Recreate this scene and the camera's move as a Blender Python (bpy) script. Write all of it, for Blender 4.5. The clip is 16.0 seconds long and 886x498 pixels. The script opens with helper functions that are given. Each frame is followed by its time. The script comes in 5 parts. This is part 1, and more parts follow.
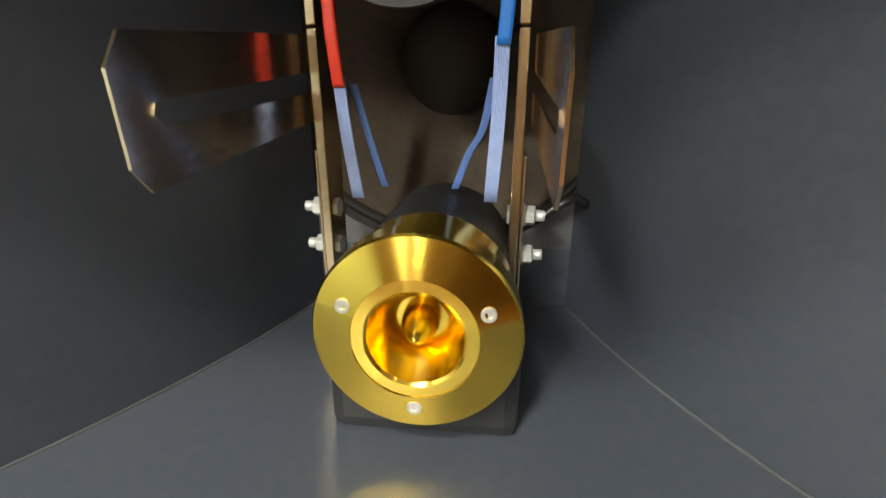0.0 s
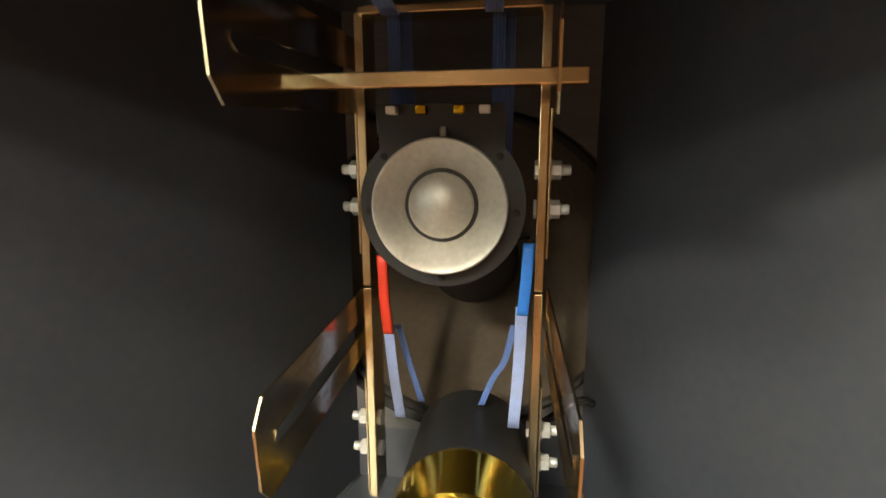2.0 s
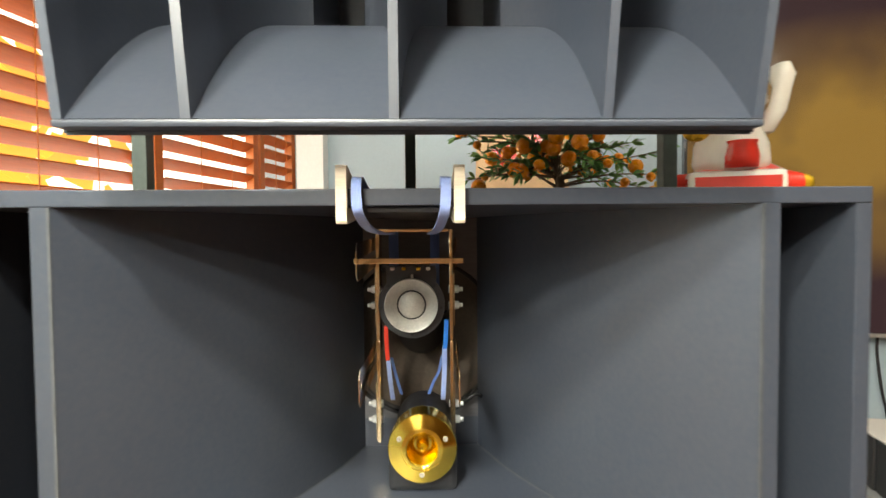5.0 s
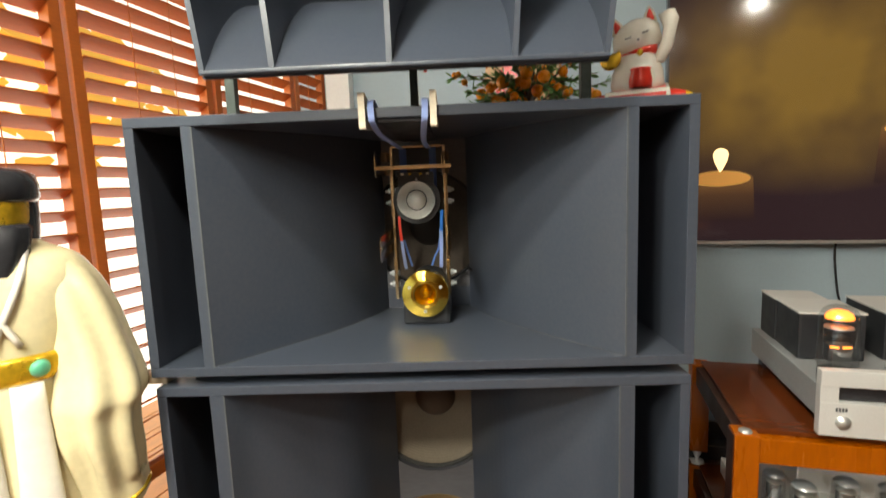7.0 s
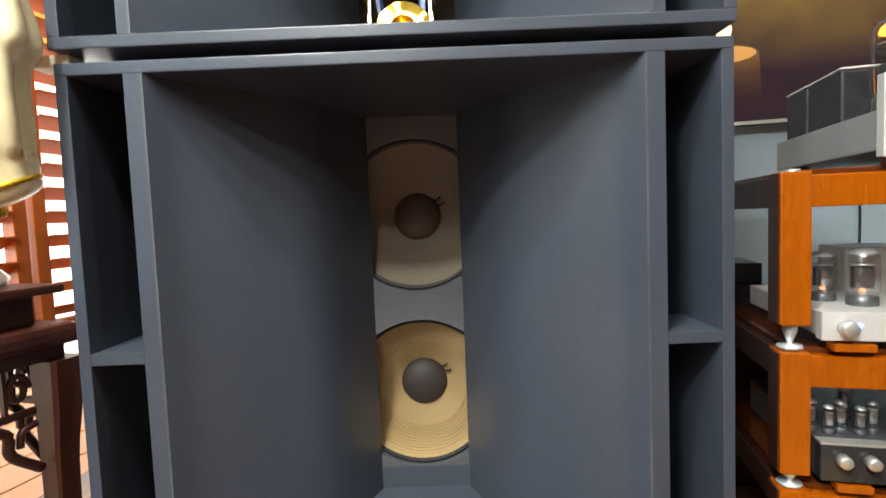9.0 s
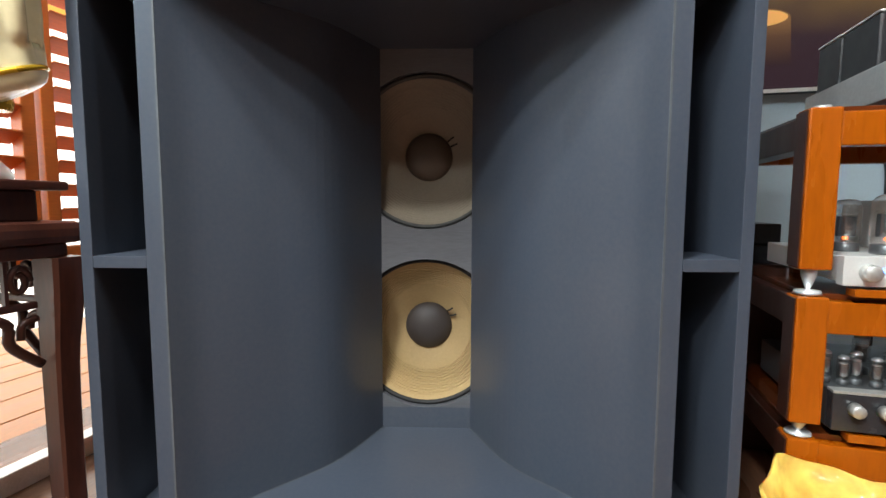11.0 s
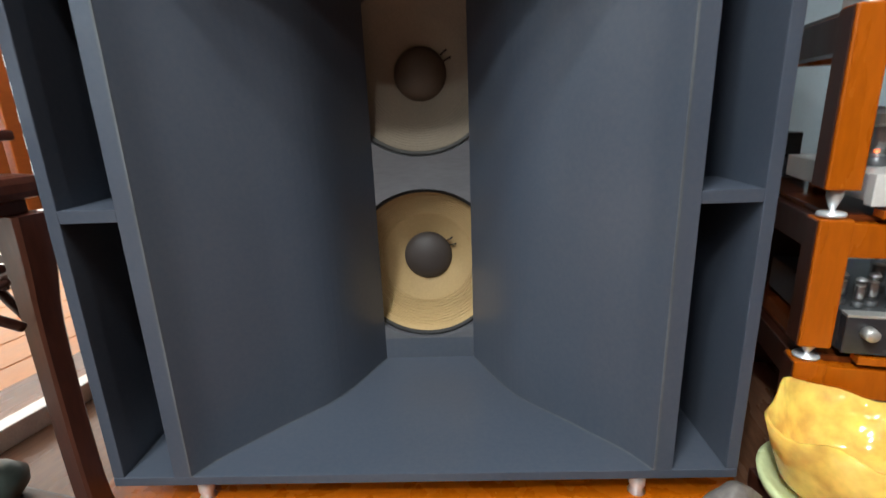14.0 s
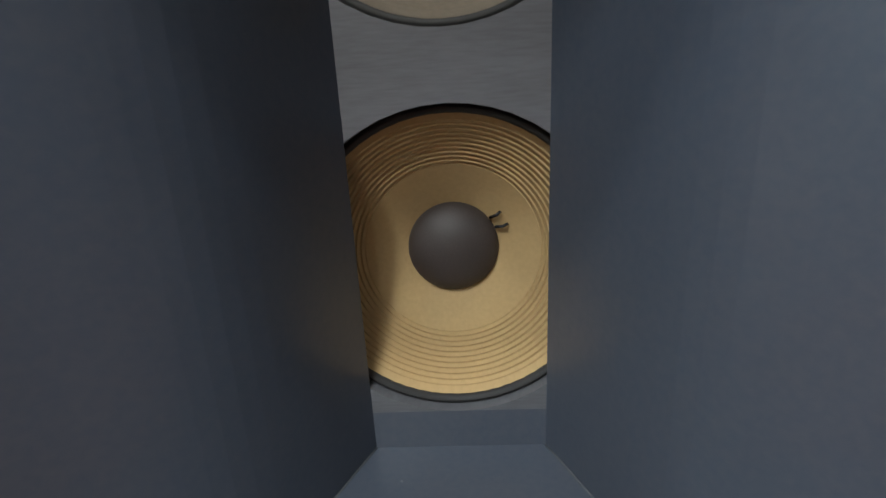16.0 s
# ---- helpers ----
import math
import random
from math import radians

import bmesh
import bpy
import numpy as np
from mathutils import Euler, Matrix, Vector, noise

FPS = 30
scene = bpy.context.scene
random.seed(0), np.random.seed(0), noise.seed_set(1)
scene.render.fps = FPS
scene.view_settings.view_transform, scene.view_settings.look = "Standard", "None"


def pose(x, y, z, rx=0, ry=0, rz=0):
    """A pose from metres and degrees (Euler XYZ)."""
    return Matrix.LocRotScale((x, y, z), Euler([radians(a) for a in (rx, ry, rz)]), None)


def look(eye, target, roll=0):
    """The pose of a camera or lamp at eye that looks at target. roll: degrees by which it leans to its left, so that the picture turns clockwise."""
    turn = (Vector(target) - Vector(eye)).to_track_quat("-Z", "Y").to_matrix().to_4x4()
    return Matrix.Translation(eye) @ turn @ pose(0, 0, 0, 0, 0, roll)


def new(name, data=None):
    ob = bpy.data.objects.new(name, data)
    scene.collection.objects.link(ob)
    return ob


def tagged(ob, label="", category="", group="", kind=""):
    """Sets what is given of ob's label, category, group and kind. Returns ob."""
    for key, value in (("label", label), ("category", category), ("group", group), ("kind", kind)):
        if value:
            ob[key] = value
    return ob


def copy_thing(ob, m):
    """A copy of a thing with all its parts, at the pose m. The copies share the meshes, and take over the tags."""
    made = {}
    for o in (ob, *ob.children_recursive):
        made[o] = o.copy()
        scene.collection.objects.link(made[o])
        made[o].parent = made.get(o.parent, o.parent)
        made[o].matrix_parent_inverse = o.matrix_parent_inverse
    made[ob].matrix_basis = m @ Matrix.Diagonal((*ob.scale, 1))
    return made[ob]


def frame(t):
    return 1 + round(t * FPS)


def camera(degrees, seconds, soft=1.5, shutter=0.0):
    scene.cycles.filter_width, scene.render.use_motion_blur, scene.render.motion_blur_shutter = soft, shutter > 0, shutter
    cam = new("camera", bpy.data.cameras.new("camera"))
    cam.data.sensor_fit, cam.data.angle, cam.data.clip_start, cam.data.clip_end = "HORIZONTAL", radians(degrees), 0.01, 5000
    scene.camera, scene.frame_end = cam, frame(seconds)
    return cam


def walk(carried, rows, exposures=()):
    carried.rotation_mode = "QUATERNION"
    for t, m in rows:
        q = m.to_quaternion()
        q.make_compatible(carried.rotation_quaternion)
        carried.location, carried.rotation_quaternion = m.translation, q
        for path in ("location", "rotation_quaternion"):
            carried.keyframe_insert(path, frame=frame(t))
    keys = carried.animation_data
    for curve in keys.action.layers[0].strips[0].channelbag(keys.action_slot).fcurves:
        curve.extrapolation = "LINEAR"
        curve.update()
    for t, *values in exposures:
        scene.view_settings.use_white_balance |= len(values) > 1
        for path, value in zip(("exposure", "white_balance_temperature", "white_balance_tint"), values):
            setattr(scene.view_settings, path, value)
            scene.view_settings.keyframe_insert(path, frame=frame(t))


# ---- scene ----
cam = camera(84.1, 16.0, shutter=0.4)
PATH = [
    (0, (0.038, 0.02, 1.326), (-0.127, 1.88, 0.608), 0.2),
    (0.5, (0.035, 0.014, 1.355), (-0.13, 1.891, 0.686), -0.0),
    (1, (0.033, 0.0, 1.397), (-0.137, 1.913, 0.84), 0.6),
    (1.5, (0.029, -0.01, 1.436), (-0.165, 1.92, 0.946), 0.6),
    (2, (0.02, -0.021, 1.459), (-0.169, 1.93, 1.062), -0.2),
    (2.5, (0.016, -0.042, 1.476), (-0.177, 1.919, 1.134), -0.2),
    (3, (0.015, -0.088, 1.51), (-0.122, 1.887, 1.227), 0.2),
    (3.5, (0.005, -0.177, 1.547), (-0.016, 1.814, 1.354), 0.4),
    (4, (-0.014, -0.294, 1.576), (0.055, 1.699, 1.421), -0.3),
    (4.2, (-0.013, -0.335, 1.583), (0.066, 1.659, 1.451), -0.4),
    (6.3, (0.06, -0.913, 1.489), (0.091, 1.086, 1.449), -0.5),
    (6.5, (0.045, -0.923, 1.5), (0.087, 1.073, 1.384), -0.7),
    (7, (0.091, -0.957, 1.45), (0.026, 1.026, 1.199), -2.2),
    (7.5, (0.069, -0.919, 1.291), (0.052, 1.055, 0.972), -1.2),
    (8, (0.068, -0.857, 1.055), (0.042, 1.127, 0.799), -2.4),
    (8.5, (0.075, -0.812, 0.876), (0.042, 1.18, 0.7), -2.0),
    (9, (0.073, -0.805, 0.784), (0.062, 1.191, 0.661), -2.3),
    (9.5, (0.075, -0.8, 0.719), (0.048, 1.192, 0.535), -0.4),
    (12, (0.069, -0.785, 0.656), (0.002, 1.205, 0.476), -0.1),
    (12.5, (0.065, -0.778, 0.646), (-0.005, 1.211, 0.451), -0.9),
    (13, (0.064, -0.767, 0.645), (0.02, 1.219, 0.415), -1.7),
    (13.5, (0.069, -0.765, 0.636), (0.011, 1.219, 0.39), -1.3),
    (14, (0.08, -0.717, 0.708), (0.017, 1.207, 0.162), -2.2),
    (14.5, (0.041, -0.535, 0.7), (-0.009, 1.361, 0.065), -1.2),
    (15, (0.003, -0.27, 0.671), (0.016, 1.533, -0.193), -0.9),
    (15.5, (0.008, -0.175, 0.581), (-0.078, 1.733, -0.012), -3.6),
    (16, (0.015, -0.121, 0.539), (-0.072, 1.787, -0.055), -3.0),
]
EXPOSURES = [(0, 0.08, 7900, 3), (1.2, 0.22, 8300, 3), (2, 0.3, 9300, 4), (2.8, 0.25, 9900, 4), (4.2, 0.52, 8000, 3), (6.5, -0.22, 7600, 3), (7.5, -0.2, 7500, 3), (9, 0.3, 6750, 3), (12, 0.2, 6300, 3), (14, 0.08, 6300, 3), (15, 0.16, 6300, 3), (16, -0.2, 6300, 3)]
walk(cam, [(t, look(eye, target, roll)) for t, eye, target, roll in PATH], EXPOSURES)

# ---- light ----
ROOM = pose(0, 0, 0, 0, 0, -14)          # the room stands askew to the loudspeaker
world = bpy.data.worlds.new("world")
scene.world = world
world.use_nodes = True
wn = world.node_tree
sky = wn.nodes.new("ShaderNodeTexSky")
sky.sky_type, sky.sun_disc, sky.sun_elevation, sky.sun_rotation = "NISHITA", False, radians(40), radians(250)
wn.links.new(sky.outputs[0], wn.nodes["Background"].inputs[0])
wn.nodes["Background"].inputs[1].default_value = 0.1


def area(name, m, w, h, power, colour):
    d = bpy.data.lights.new(name, "AREA")
    d.shape, d.size, d.size_y, d.energy, d.color = "RECTANGLE", w, h, power, colour
    ob = new(name, d)
    ob.matrix_world = m
    return ob


LAMPS = ((-0.9, -2.15, 0.28, 88), (-0.8, -1.45, 0.3, 42), (0.75, -1.35, 0.13, 6), (1.5, -0.7, 0.1, 10), (-0.35, -0.95, 0.13, 36), (-0.5, -3.3, 0.3, 54))
for lx, ly, size, power in LAMPS:
    area("ceiling_lamp_light", look((lx, ly, 2.755), (lx * 0.9, ly + 0.25, 0)), size, size, power, (0.97, 0.98, 1.0))
area("window_light", ROOM @ look((-1.3, 0.6, 1.55), (1.0, 0.6, 1.5)), 1.6, 1.8, 30, (0.95, 0.97, 1.0))

# ---- materials ----


def material(name, colour, rough=0.5, metal=0.0, vary=0.15, scale=6.0, fine=60.0, bump=0.08, spread=0.08, stretch=(1, 1, 1), **extra):
    """A principled surface with mottling at a coarse and a fine scale, uneven gloss and a fine relief."""
    m = bpy.data.materials.new(name)
    m.use_nodes = True
    n, link = m.node_tree.nodes, m.node_tree.links.new
    p = n["Principled BSDF"]
    co = n.new("ShaderNodeTexCoord")
    mp = n.new("ShaderNodeMapping")
    mp.inputs["Scale"].default_value = stretch
    link(co.outputs["Object"], mp.inputs[0])
    a, b = n.new("ShaderNodeTexNoise"), n.new("ShaderNodeTexNoise")
    a.inputs["Scale"].default_value, a.inputs["Detail"].default_value = scale, 5
    b.inputs["Scale"].default_value, b.inputs["Detail"].default_value = fine, 4
    link(mp.outputs[0], a.inputs[0])
    link(mp.outputs[0], b.inputs[0])
    mix = n.new("ShaderNodeMath")
    mix.operation = "ADD"
    link(a.outputs[0], mix.inputs[0])
    link(b.outputs[0], mix.inputs[1])
    ramp = n.new("ShaderNodeValToRGB")
    ramp.color_ramp.elements[0].position, ramp.color_ramp.elements[1].position = 0.5 / 2, 1.5 / 2
    half = n.new("ShaderNodeMath")
    half.operation, half.inputs[1].default_value = "MULTIPLY", 0.5
    link(mix.outputs[0], half.inputs[0])
    link(half.outputs[0], ramp.inputs[0])
    ramp.color_ramp.interpolation = "EASE"
    low = [max(0.0, c * (1 - vary)) for c in colour]
    high = [min(1.0, c * (1 + vary)) for c in colour]
    ramp.color_ramp.elements[0].color, ramp.color_ramp.elements[1].color = (*low, 1), (*high, 1)
    link(ramp.outputs[0], p.inputs["Base Color"])
    rr = n.new("ShaderNodeMapRange")
    rr.inputs["From Min"].default_value, rr.inputs["From Max"].default_value = 0.15, 0.85
    rr.inputs["To Min"].default_value, rr.inputs["To Max"].default_value = max(0.02, rough - spread), min(1, rough + spread)
    rr.interpolation_type = "SMOOTHSTEP"
    link(a.outputs[0], rr.inputs[0])
    link(rr.outputs[0], p.inputs["Roughness"])
    p.inputs["Metallic"].default_value = metal
    if bump:
        bp = n.new("ShaderNodeBump")
        bp.inputs["Strength"].default_value, bp.inputs["Distance"].default_value = bump, 0.002
        link(b.outputs[0], bp.inputs["Height"])
        link(bp.outputs[0], p.inputs["Normal"])
    for key, value in extra.items():
        p.inputs[key.replace("_", " ")].default_value = value
    return m


def translucent(m, share):
    """Lets part of the light through a thin sheet."""
    n, link = m.node_tree.nodes, m.node_tree.links.new
    p, out = n["Principled BSDF"], n["Material Output"]
    t, mix = n.new("ShaderNodeBsdfTranslucent"), n.new("ShaderNodeMixShader")
    link(p.inputs["Base Color"].links[0].from_socket, t.inputs["Color"])
    mix.inputs[0].default_value = share
    link(p.outputs[0], mix.inputs[1])
    link(t.outputs[0], mix.inputs[2])
    link(mix.outputs[0], out.inputs["Surface"])
    return m


def glow(name, colour, strength):
    m = bpy.data.materials.new(name)
    m.use_nodes = True
    p = m.node_tree.nodes["Principled BSDF"]
    p.inputs["Base Color"].default_value = (*colour, 1)
    p.inputs["Emission Color"].default_value = (*colour, 1)
    p.inputs["Emission Strength"].default_value = strength
    return m


PAINT = material("slate_paint", (0.05, 0.061, 0.08), 0.345, vary=0.1, scale=2.4, fine=120, bump=0.03, spread=0.03)
# Navy-to-grey mottling puts the lamps' warm tints into the paint colour.
pr = PAINT.node_tree.nodes["Color Ramp"].color_ramp
pr.elements[0].position, pr.elements[1].position = 0.1, 0.9
pr.elements[0].color, pr.elements[1].color = (0.037, 0.049, 0.072, 1), (0.066, 0.071, 0.086, 1)
PAINT_EDGE = material("worn_slate_paint", (0.08, 0.085, 0.09), 0.42, vary=0.25, scale=9, fine=70, bump=0.1)
CONE = material("cream_paper", (0.37, 0.25, 0.113), 0.8, vary=0.1, scale=12, fine=160, bump=0.15)
DOME = material("grey_felt", (0.04, 0.031, 0.028), 0.6, vary=0.15, scale=30, fine=300, bump=0.2)
BLACK = material("black_plastic", (0.02, 0.021, 0.024), 0.42, vary=0.2, scale=20, fine=200, bump=0.05)
RUBBER = material("black_foam", (0.014, 0.013, 0.013), 0.7, vary=0.2, bump=0.1)
BRASS = material("turned_brass", (0.95, 0.66, 0.12), 0.16, 1.0, vary=0.05, scale=8, fine=300, bump=0.0, spread=0.04)
bn, bl = BRASS.node_tree.nodes, BRASS.node_tree.links.new
tangent = bn.new("ShaderNodeTangent")
tangent.direction_type, tangent.axis = "RADIAL", "Y"
bl(tangent.outputs[0], bn["Principled BSDF"].inputs["Tangent"])
bn["Principled BSDF"].inputs["Anisotropic"].default_value = 0.95
bn["Principled BSDF"].inputs["Anisotropic Rotation"].default_value = 0.25
STEEL = material("polished_steel", (0.78, 0.62, 0.4), 0.22, 1.0, vary=0.1, scale=14, fine=200, bump=0.03, spread=0.06)
ZINC = material("zinc_bolt", (0.72, 0.74, 0.75), 0.36, 0.55, vary=0.1, scale=60, fine=300, bump=0.05)
ALU = material("brushed_aluminium", (0.62, 0.61, 0.58), 0.42, 0.75, vary=0.14, scale=40, fine=220, bump=0.06)
PLY = material("pale_plywood", (0.78, 0.68, 0.52), 0.6, vary=0.12, scale=20, fine=120, stretch=(1, 1, 6))
BLUE_CABLE = material("blue_ribbon_cable", (0.1, 0.19, 0.5), 0.4, vary=0.1, scale=30, fine=200, bump=0.02)
PALE_CABLE = material("pale_blue_cable", (0.3, 0.4, 0.72), 0.4, vary=0.1, scale=30, fine=200, bump=0.02)
RED_SLEEVE = material("red_sleeve", (0.75, 0.05, 0.03), 0.45, vary=0.1, scale=30, fine=200)
BLUE_SLEEVE = material("bright_blue_sleeve", (0.01, 0.2, 0.72), 0.45, vary=0.1, scale=30, fine=200)
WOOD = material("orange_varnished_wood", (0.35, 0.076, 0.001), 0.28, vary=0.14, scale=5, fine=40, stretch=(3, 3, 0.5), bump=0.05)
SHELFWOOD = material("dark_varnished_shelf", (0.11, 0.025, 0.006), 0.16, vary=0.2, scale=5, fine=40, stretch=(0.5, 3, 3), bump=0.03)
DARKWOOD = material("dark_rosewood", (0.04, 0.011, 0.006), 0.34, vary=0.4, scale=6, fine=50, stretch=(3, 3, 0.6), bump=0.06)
SLAT = material("russet_slat_wood", (0.48, 0.125, 0.02), 0.45, vary=0.15, scale=4, fine=50, stretch=(4, 0.6, 4), bump=0.05)
DECK_GAP = material("dark_deck_joist", (0.09, 0.04, 0.02), 0.8)
DECK = material("orange_boards", (0.72, 0.33, 0.12), 0.4, vary=0.15, scale=4, fine=50, stretch=(4, 0.6, 4), bump=0.05)
translucent(SLAT, 0.22)
BAFFLE = material("brushed_grey_paint", (0.1, 0.1, 0.108), 0.45, vary=0.2, scale=6, fine=60, stretch=(0.6, 1, 5), bump=0.1)
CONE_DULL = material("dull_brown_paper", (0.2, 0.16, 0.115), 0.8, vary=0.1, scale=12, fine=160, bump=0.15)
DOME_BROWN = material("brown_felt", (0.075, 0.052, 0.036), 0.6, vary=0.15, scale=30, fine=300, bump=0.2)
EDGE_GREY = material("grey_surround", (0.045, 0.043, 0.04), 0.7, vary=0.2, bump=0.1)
CONE_DARK = material("dark_brown_paper", (0.075, 0.055, 0.04), 0.7, vary=0.25, scale=14, fine=120, bump=0.1)
MATT_ALU = material("matt_cast_aluminium", (0.6, 0.58, 0.53), 0.42, 0.5, vary=0.14, scale=45, fine=220, bump=0.08)
WALL = material("grey_blue_wall_paint", (0.36, 0.45, 0.5), 0.75, vary=0.04, scale=2, fine=120, bump=0.06)
WHITE = material("white_paint", (0.82, 0.82, 0.8), 0.5, vary=0.04, scale=4, fine=80)
CREAM = material("cream_glaze", (0.76, 0.66, 0.4), 0.22, vary=0.1, scale=7, fine=60, bump=0.05)
IVORY = material("ivory_glaze", (0.8, 0.75, 0.65), 0.22, vary=0.08, scale=7, fine=60, bump=0.05)
GOLD = material("gold_paint", (0.7, 0.42, 0.03), 0.3, 0.6, vary=0.25, scale=20, fine=90)
INK = material("black_glaze", (0.025, 0.025, 0.028), 0.22, vary=0.2, scale=20, fine=90)
JADE = material("jade_green", (0.1, 0.42, 0.25), 0.3, vary=0.15, scale=30, fine=90)
ONYX = material("yellow_onyx", (0.84, 0.46, 0.1), 0.1, vary=0.42, scale=11, fine=30, bump=0.03, Subsurface_Weight=0.3)
GREEN_STONE = material("pale_green_stone", (0.55, 0.6, 0.32), 0.25, vary=0.15, scale=12, fine=60)
LEAF = material("slender_leaf", (0.12, 0.28, 0.07), 0.4, vary=0.35, scale=15, fine=60)
FRUIT = material("orange_fruit", (1.0, 0.32, 0.015), 0.3, vary=0.15, scale=20, fine=160, bump=0.1)
BARK = material("twig_bark", (0.14, 0.1, 0.06), 0.8, vary=0.3, scale=30, fine=120)
POT = material("glazed_pot", (0.25, 0.07, 0.03), 0.3, vary=0.2)
POST = material("dark_green_metal", (0.055, 0.07, 0.06), 0.4, 0.3, vary=0.2, scale=20, fine=90)
CLOTH = material("tan_woven_cloth", (0.62, 0.43, 0.25), 0.8, vary=0.15, scale=20, fine=260, bump=0.25)
RED = material("red_lacquer", (0.7, 0.035, 0.02), 0.3, vary=0.12, scale=12, fine=60)
SILVER = material("silver_panel", (0.78, 0.77, 0.74), 0.35, 0.4, vary=0.05, scale=6, fine=250, bump=0.03)
STONE = material("dark_carved_stone", (0.12, 0.105, 0.095), 0.6, vary=0.4, scale=25, fine=120, bump=0.4)
CHASSIS_SIDE = material("light_grey_chassis", (0.36, 0.37, 0.37), 0.4, 0.3, vary=0.1, scale=10, fine=120)
CHASSIS = material("grey_chassis", (0.13, 0.135, 0.14), 0.35, 0.6, vary=0.1, scale=10, fine=120)
FLOOR = material("red_brown_floor", (0.17, 0.08, 0.045), 0.25, vary=0.3, scale=3, fine=30, stretch=(4, 0.7, 1), bump=0.05)
DARK_WALL = material("dark_unseen_wall", (0.1, 0.055, 0.03), 0.5, vary=0.3, scale=3, fine=40, stretch=(4, 4, 0.5))
CEIL = material("ceiling_paint", (0.75, 0.75, 0.74), 0.8, vary=0.04, scale=2, fine=80)
GLASS = bpy.data.materials.new("clear_glass")
GLASS.use_nodes = True
gn, gl = GLASS.node_tree.nodes, GLASS.node_tree.links.new
gn.remove(gn["Principled BSDF"])
clear, shine, blend_glass = gn.new("ShaderNodeBsdfTransparent"), gn.new("ShaderNodeBsdfGlossy"), gn.new("ShaderNodeMixShader")
clear.inputs[0].default_value, shine.inputs["Roughness"].default_value = (0.95, 0.96, 0.96, 1), 0.03
blend_glass.inputs[0].default_value = 0.2
gl(clear.outputs[0], blend_glass.inputs[1])
gl(shine.outputs[0], blend_glass.inputs[2])
gl(blend_glass.outputs[0], gn["Material Output"].inputs["Surface"])
ACRYLIC = bpy.data.materials.new("smoky_acrylic")
ACRYLIC.use_nodes = True
an, al = ACRYLIC.node_tree.nodes, ACRYLIC.node_tree.links.new
an.remove(an["Principled BSDF"])
see, gleam, blend_acrylic = an.new("ShaderNodeBsdfTransparent"), an.new("ShaderNodeBsdfGlossy"), an.new("ShaderNodeMixShader")
smear = an.new("ShaderNodeTexNoise")
smear.inputs["Scale"].default_value, smear.inputs["Detail"].default_value = 22, 4
cloud = an.new("ShaderNodeMapRange")
cloud.inputs["From Min"].default_value, cloud.inputs["From Max"].default_value = 0.35, 0.75
cloud.inputs["To Min"].default_value, cloud.inputs["To Max"].default_value = 0.22, 0.6
al(smear.outputs[0], cloud.inputs[0])
al(cloud.outputs[0], blend_acrylic.inputs[0])
see.inputs[0].default_value, gleam.inputs["Roughness"].default_value = (0.82, 0.76, 0.68, 1), 0.14
gleam.inputs[0].default_value = (0.9, 0.82, 0.7, 1)
al(see.outputs[0], blend_acrylic.inputs[1])
al(gleam.outputs[0], blend_acrylic.inputs[2])
al(blend_acrylic.outputs[0], an["Material Output"].inputs["Surface"])
VALVE_GLOW = glow("amber_valve_glow", (1.0, 0.3, 0.05), 3.2)
DULL_RED = glow("dull_red_heater", (1.0, 0.16, 0.03), 2.5)
LED = glow("blue_led", (0.08, 0.25, 1.0), 8)
OUTSIDE = glow("daylight_outside", (1.0, 0.97, 0.93), 1.7)
# Leaves emit their own light; the sunlight on them is put in here.
GARDEN = glow("glowing_leaves_outside", (0.75, 0.42, 0.08), 0.9)

# ---- mesh helpers ----


def box(bm, lo, hi, m=None, bevel=0.0, mat=0):
    c = [(a + b) / 2 for a, b in zip(lo, hi)]
    s = [abs(b - a) for a, b in zip(lo, hi)]
    t = (m or Matrix()) @ Matrix.Translation(c) @ Matrix.Diagonal((*s, 1))
    vs = bmesh.ops.create_cube(bm, size=1, matrix=t)["verts"]
    fs = list({f for v in vs for f in v.link_faces})
    for f in fs:
        f.material_index = mat
    if bevel:
        es = list({e for v in vs for e in v.link_edges})
        bmesh.ops.bevel(bm, geom=es, offset=bevel, segments=2, affect="EDGES", profile=0.6)
    return bm


def lathe(bm, profile, m=None, seg=48, mat=0, smooth=True, crease=False):
    """Turns (radius, height) pairs about local z; crease: a hard edge at every pair."""
    m = m or Matrix()
    rings = []
    for r, z in profile:
        if r < 1e-6:
            rings.append([bm.verts.new(m @ Vector((0, 0, z)))])
        else:
            rings.append([bm.verts.new(m @ Vector((r * math.cos(2 * math.pi * k / seg), r * math.sin(2 * math.pi * k / seg), z))) for k in range(seg)])
    for a, b in zip(rings, rings[1:]):
        for k in range(seg):
            j = (k + 1) % seg
            if len(a) == 1 and len(b) == 1:
                continue
            if len(a) == 1:
                f = bm.faces.new((a[0], b[j], b[k]))
            elif len(b) == 1:
                f = bm.faces.new((a[k], a[j], b[0]))
            else:
                f = bm.faces.new((a[k], a[j], b[j], b[k]))
            f.material_index, f.smooth = mat, smooth
    if crease:
        for ring in rings:
            if len(ring) > 1:
                for k in range(seg):
                    e = bm.edges.get((ring[k], ring[(k + 1) % seg]))
                    if e:
                        e.smooth = False
    return bm


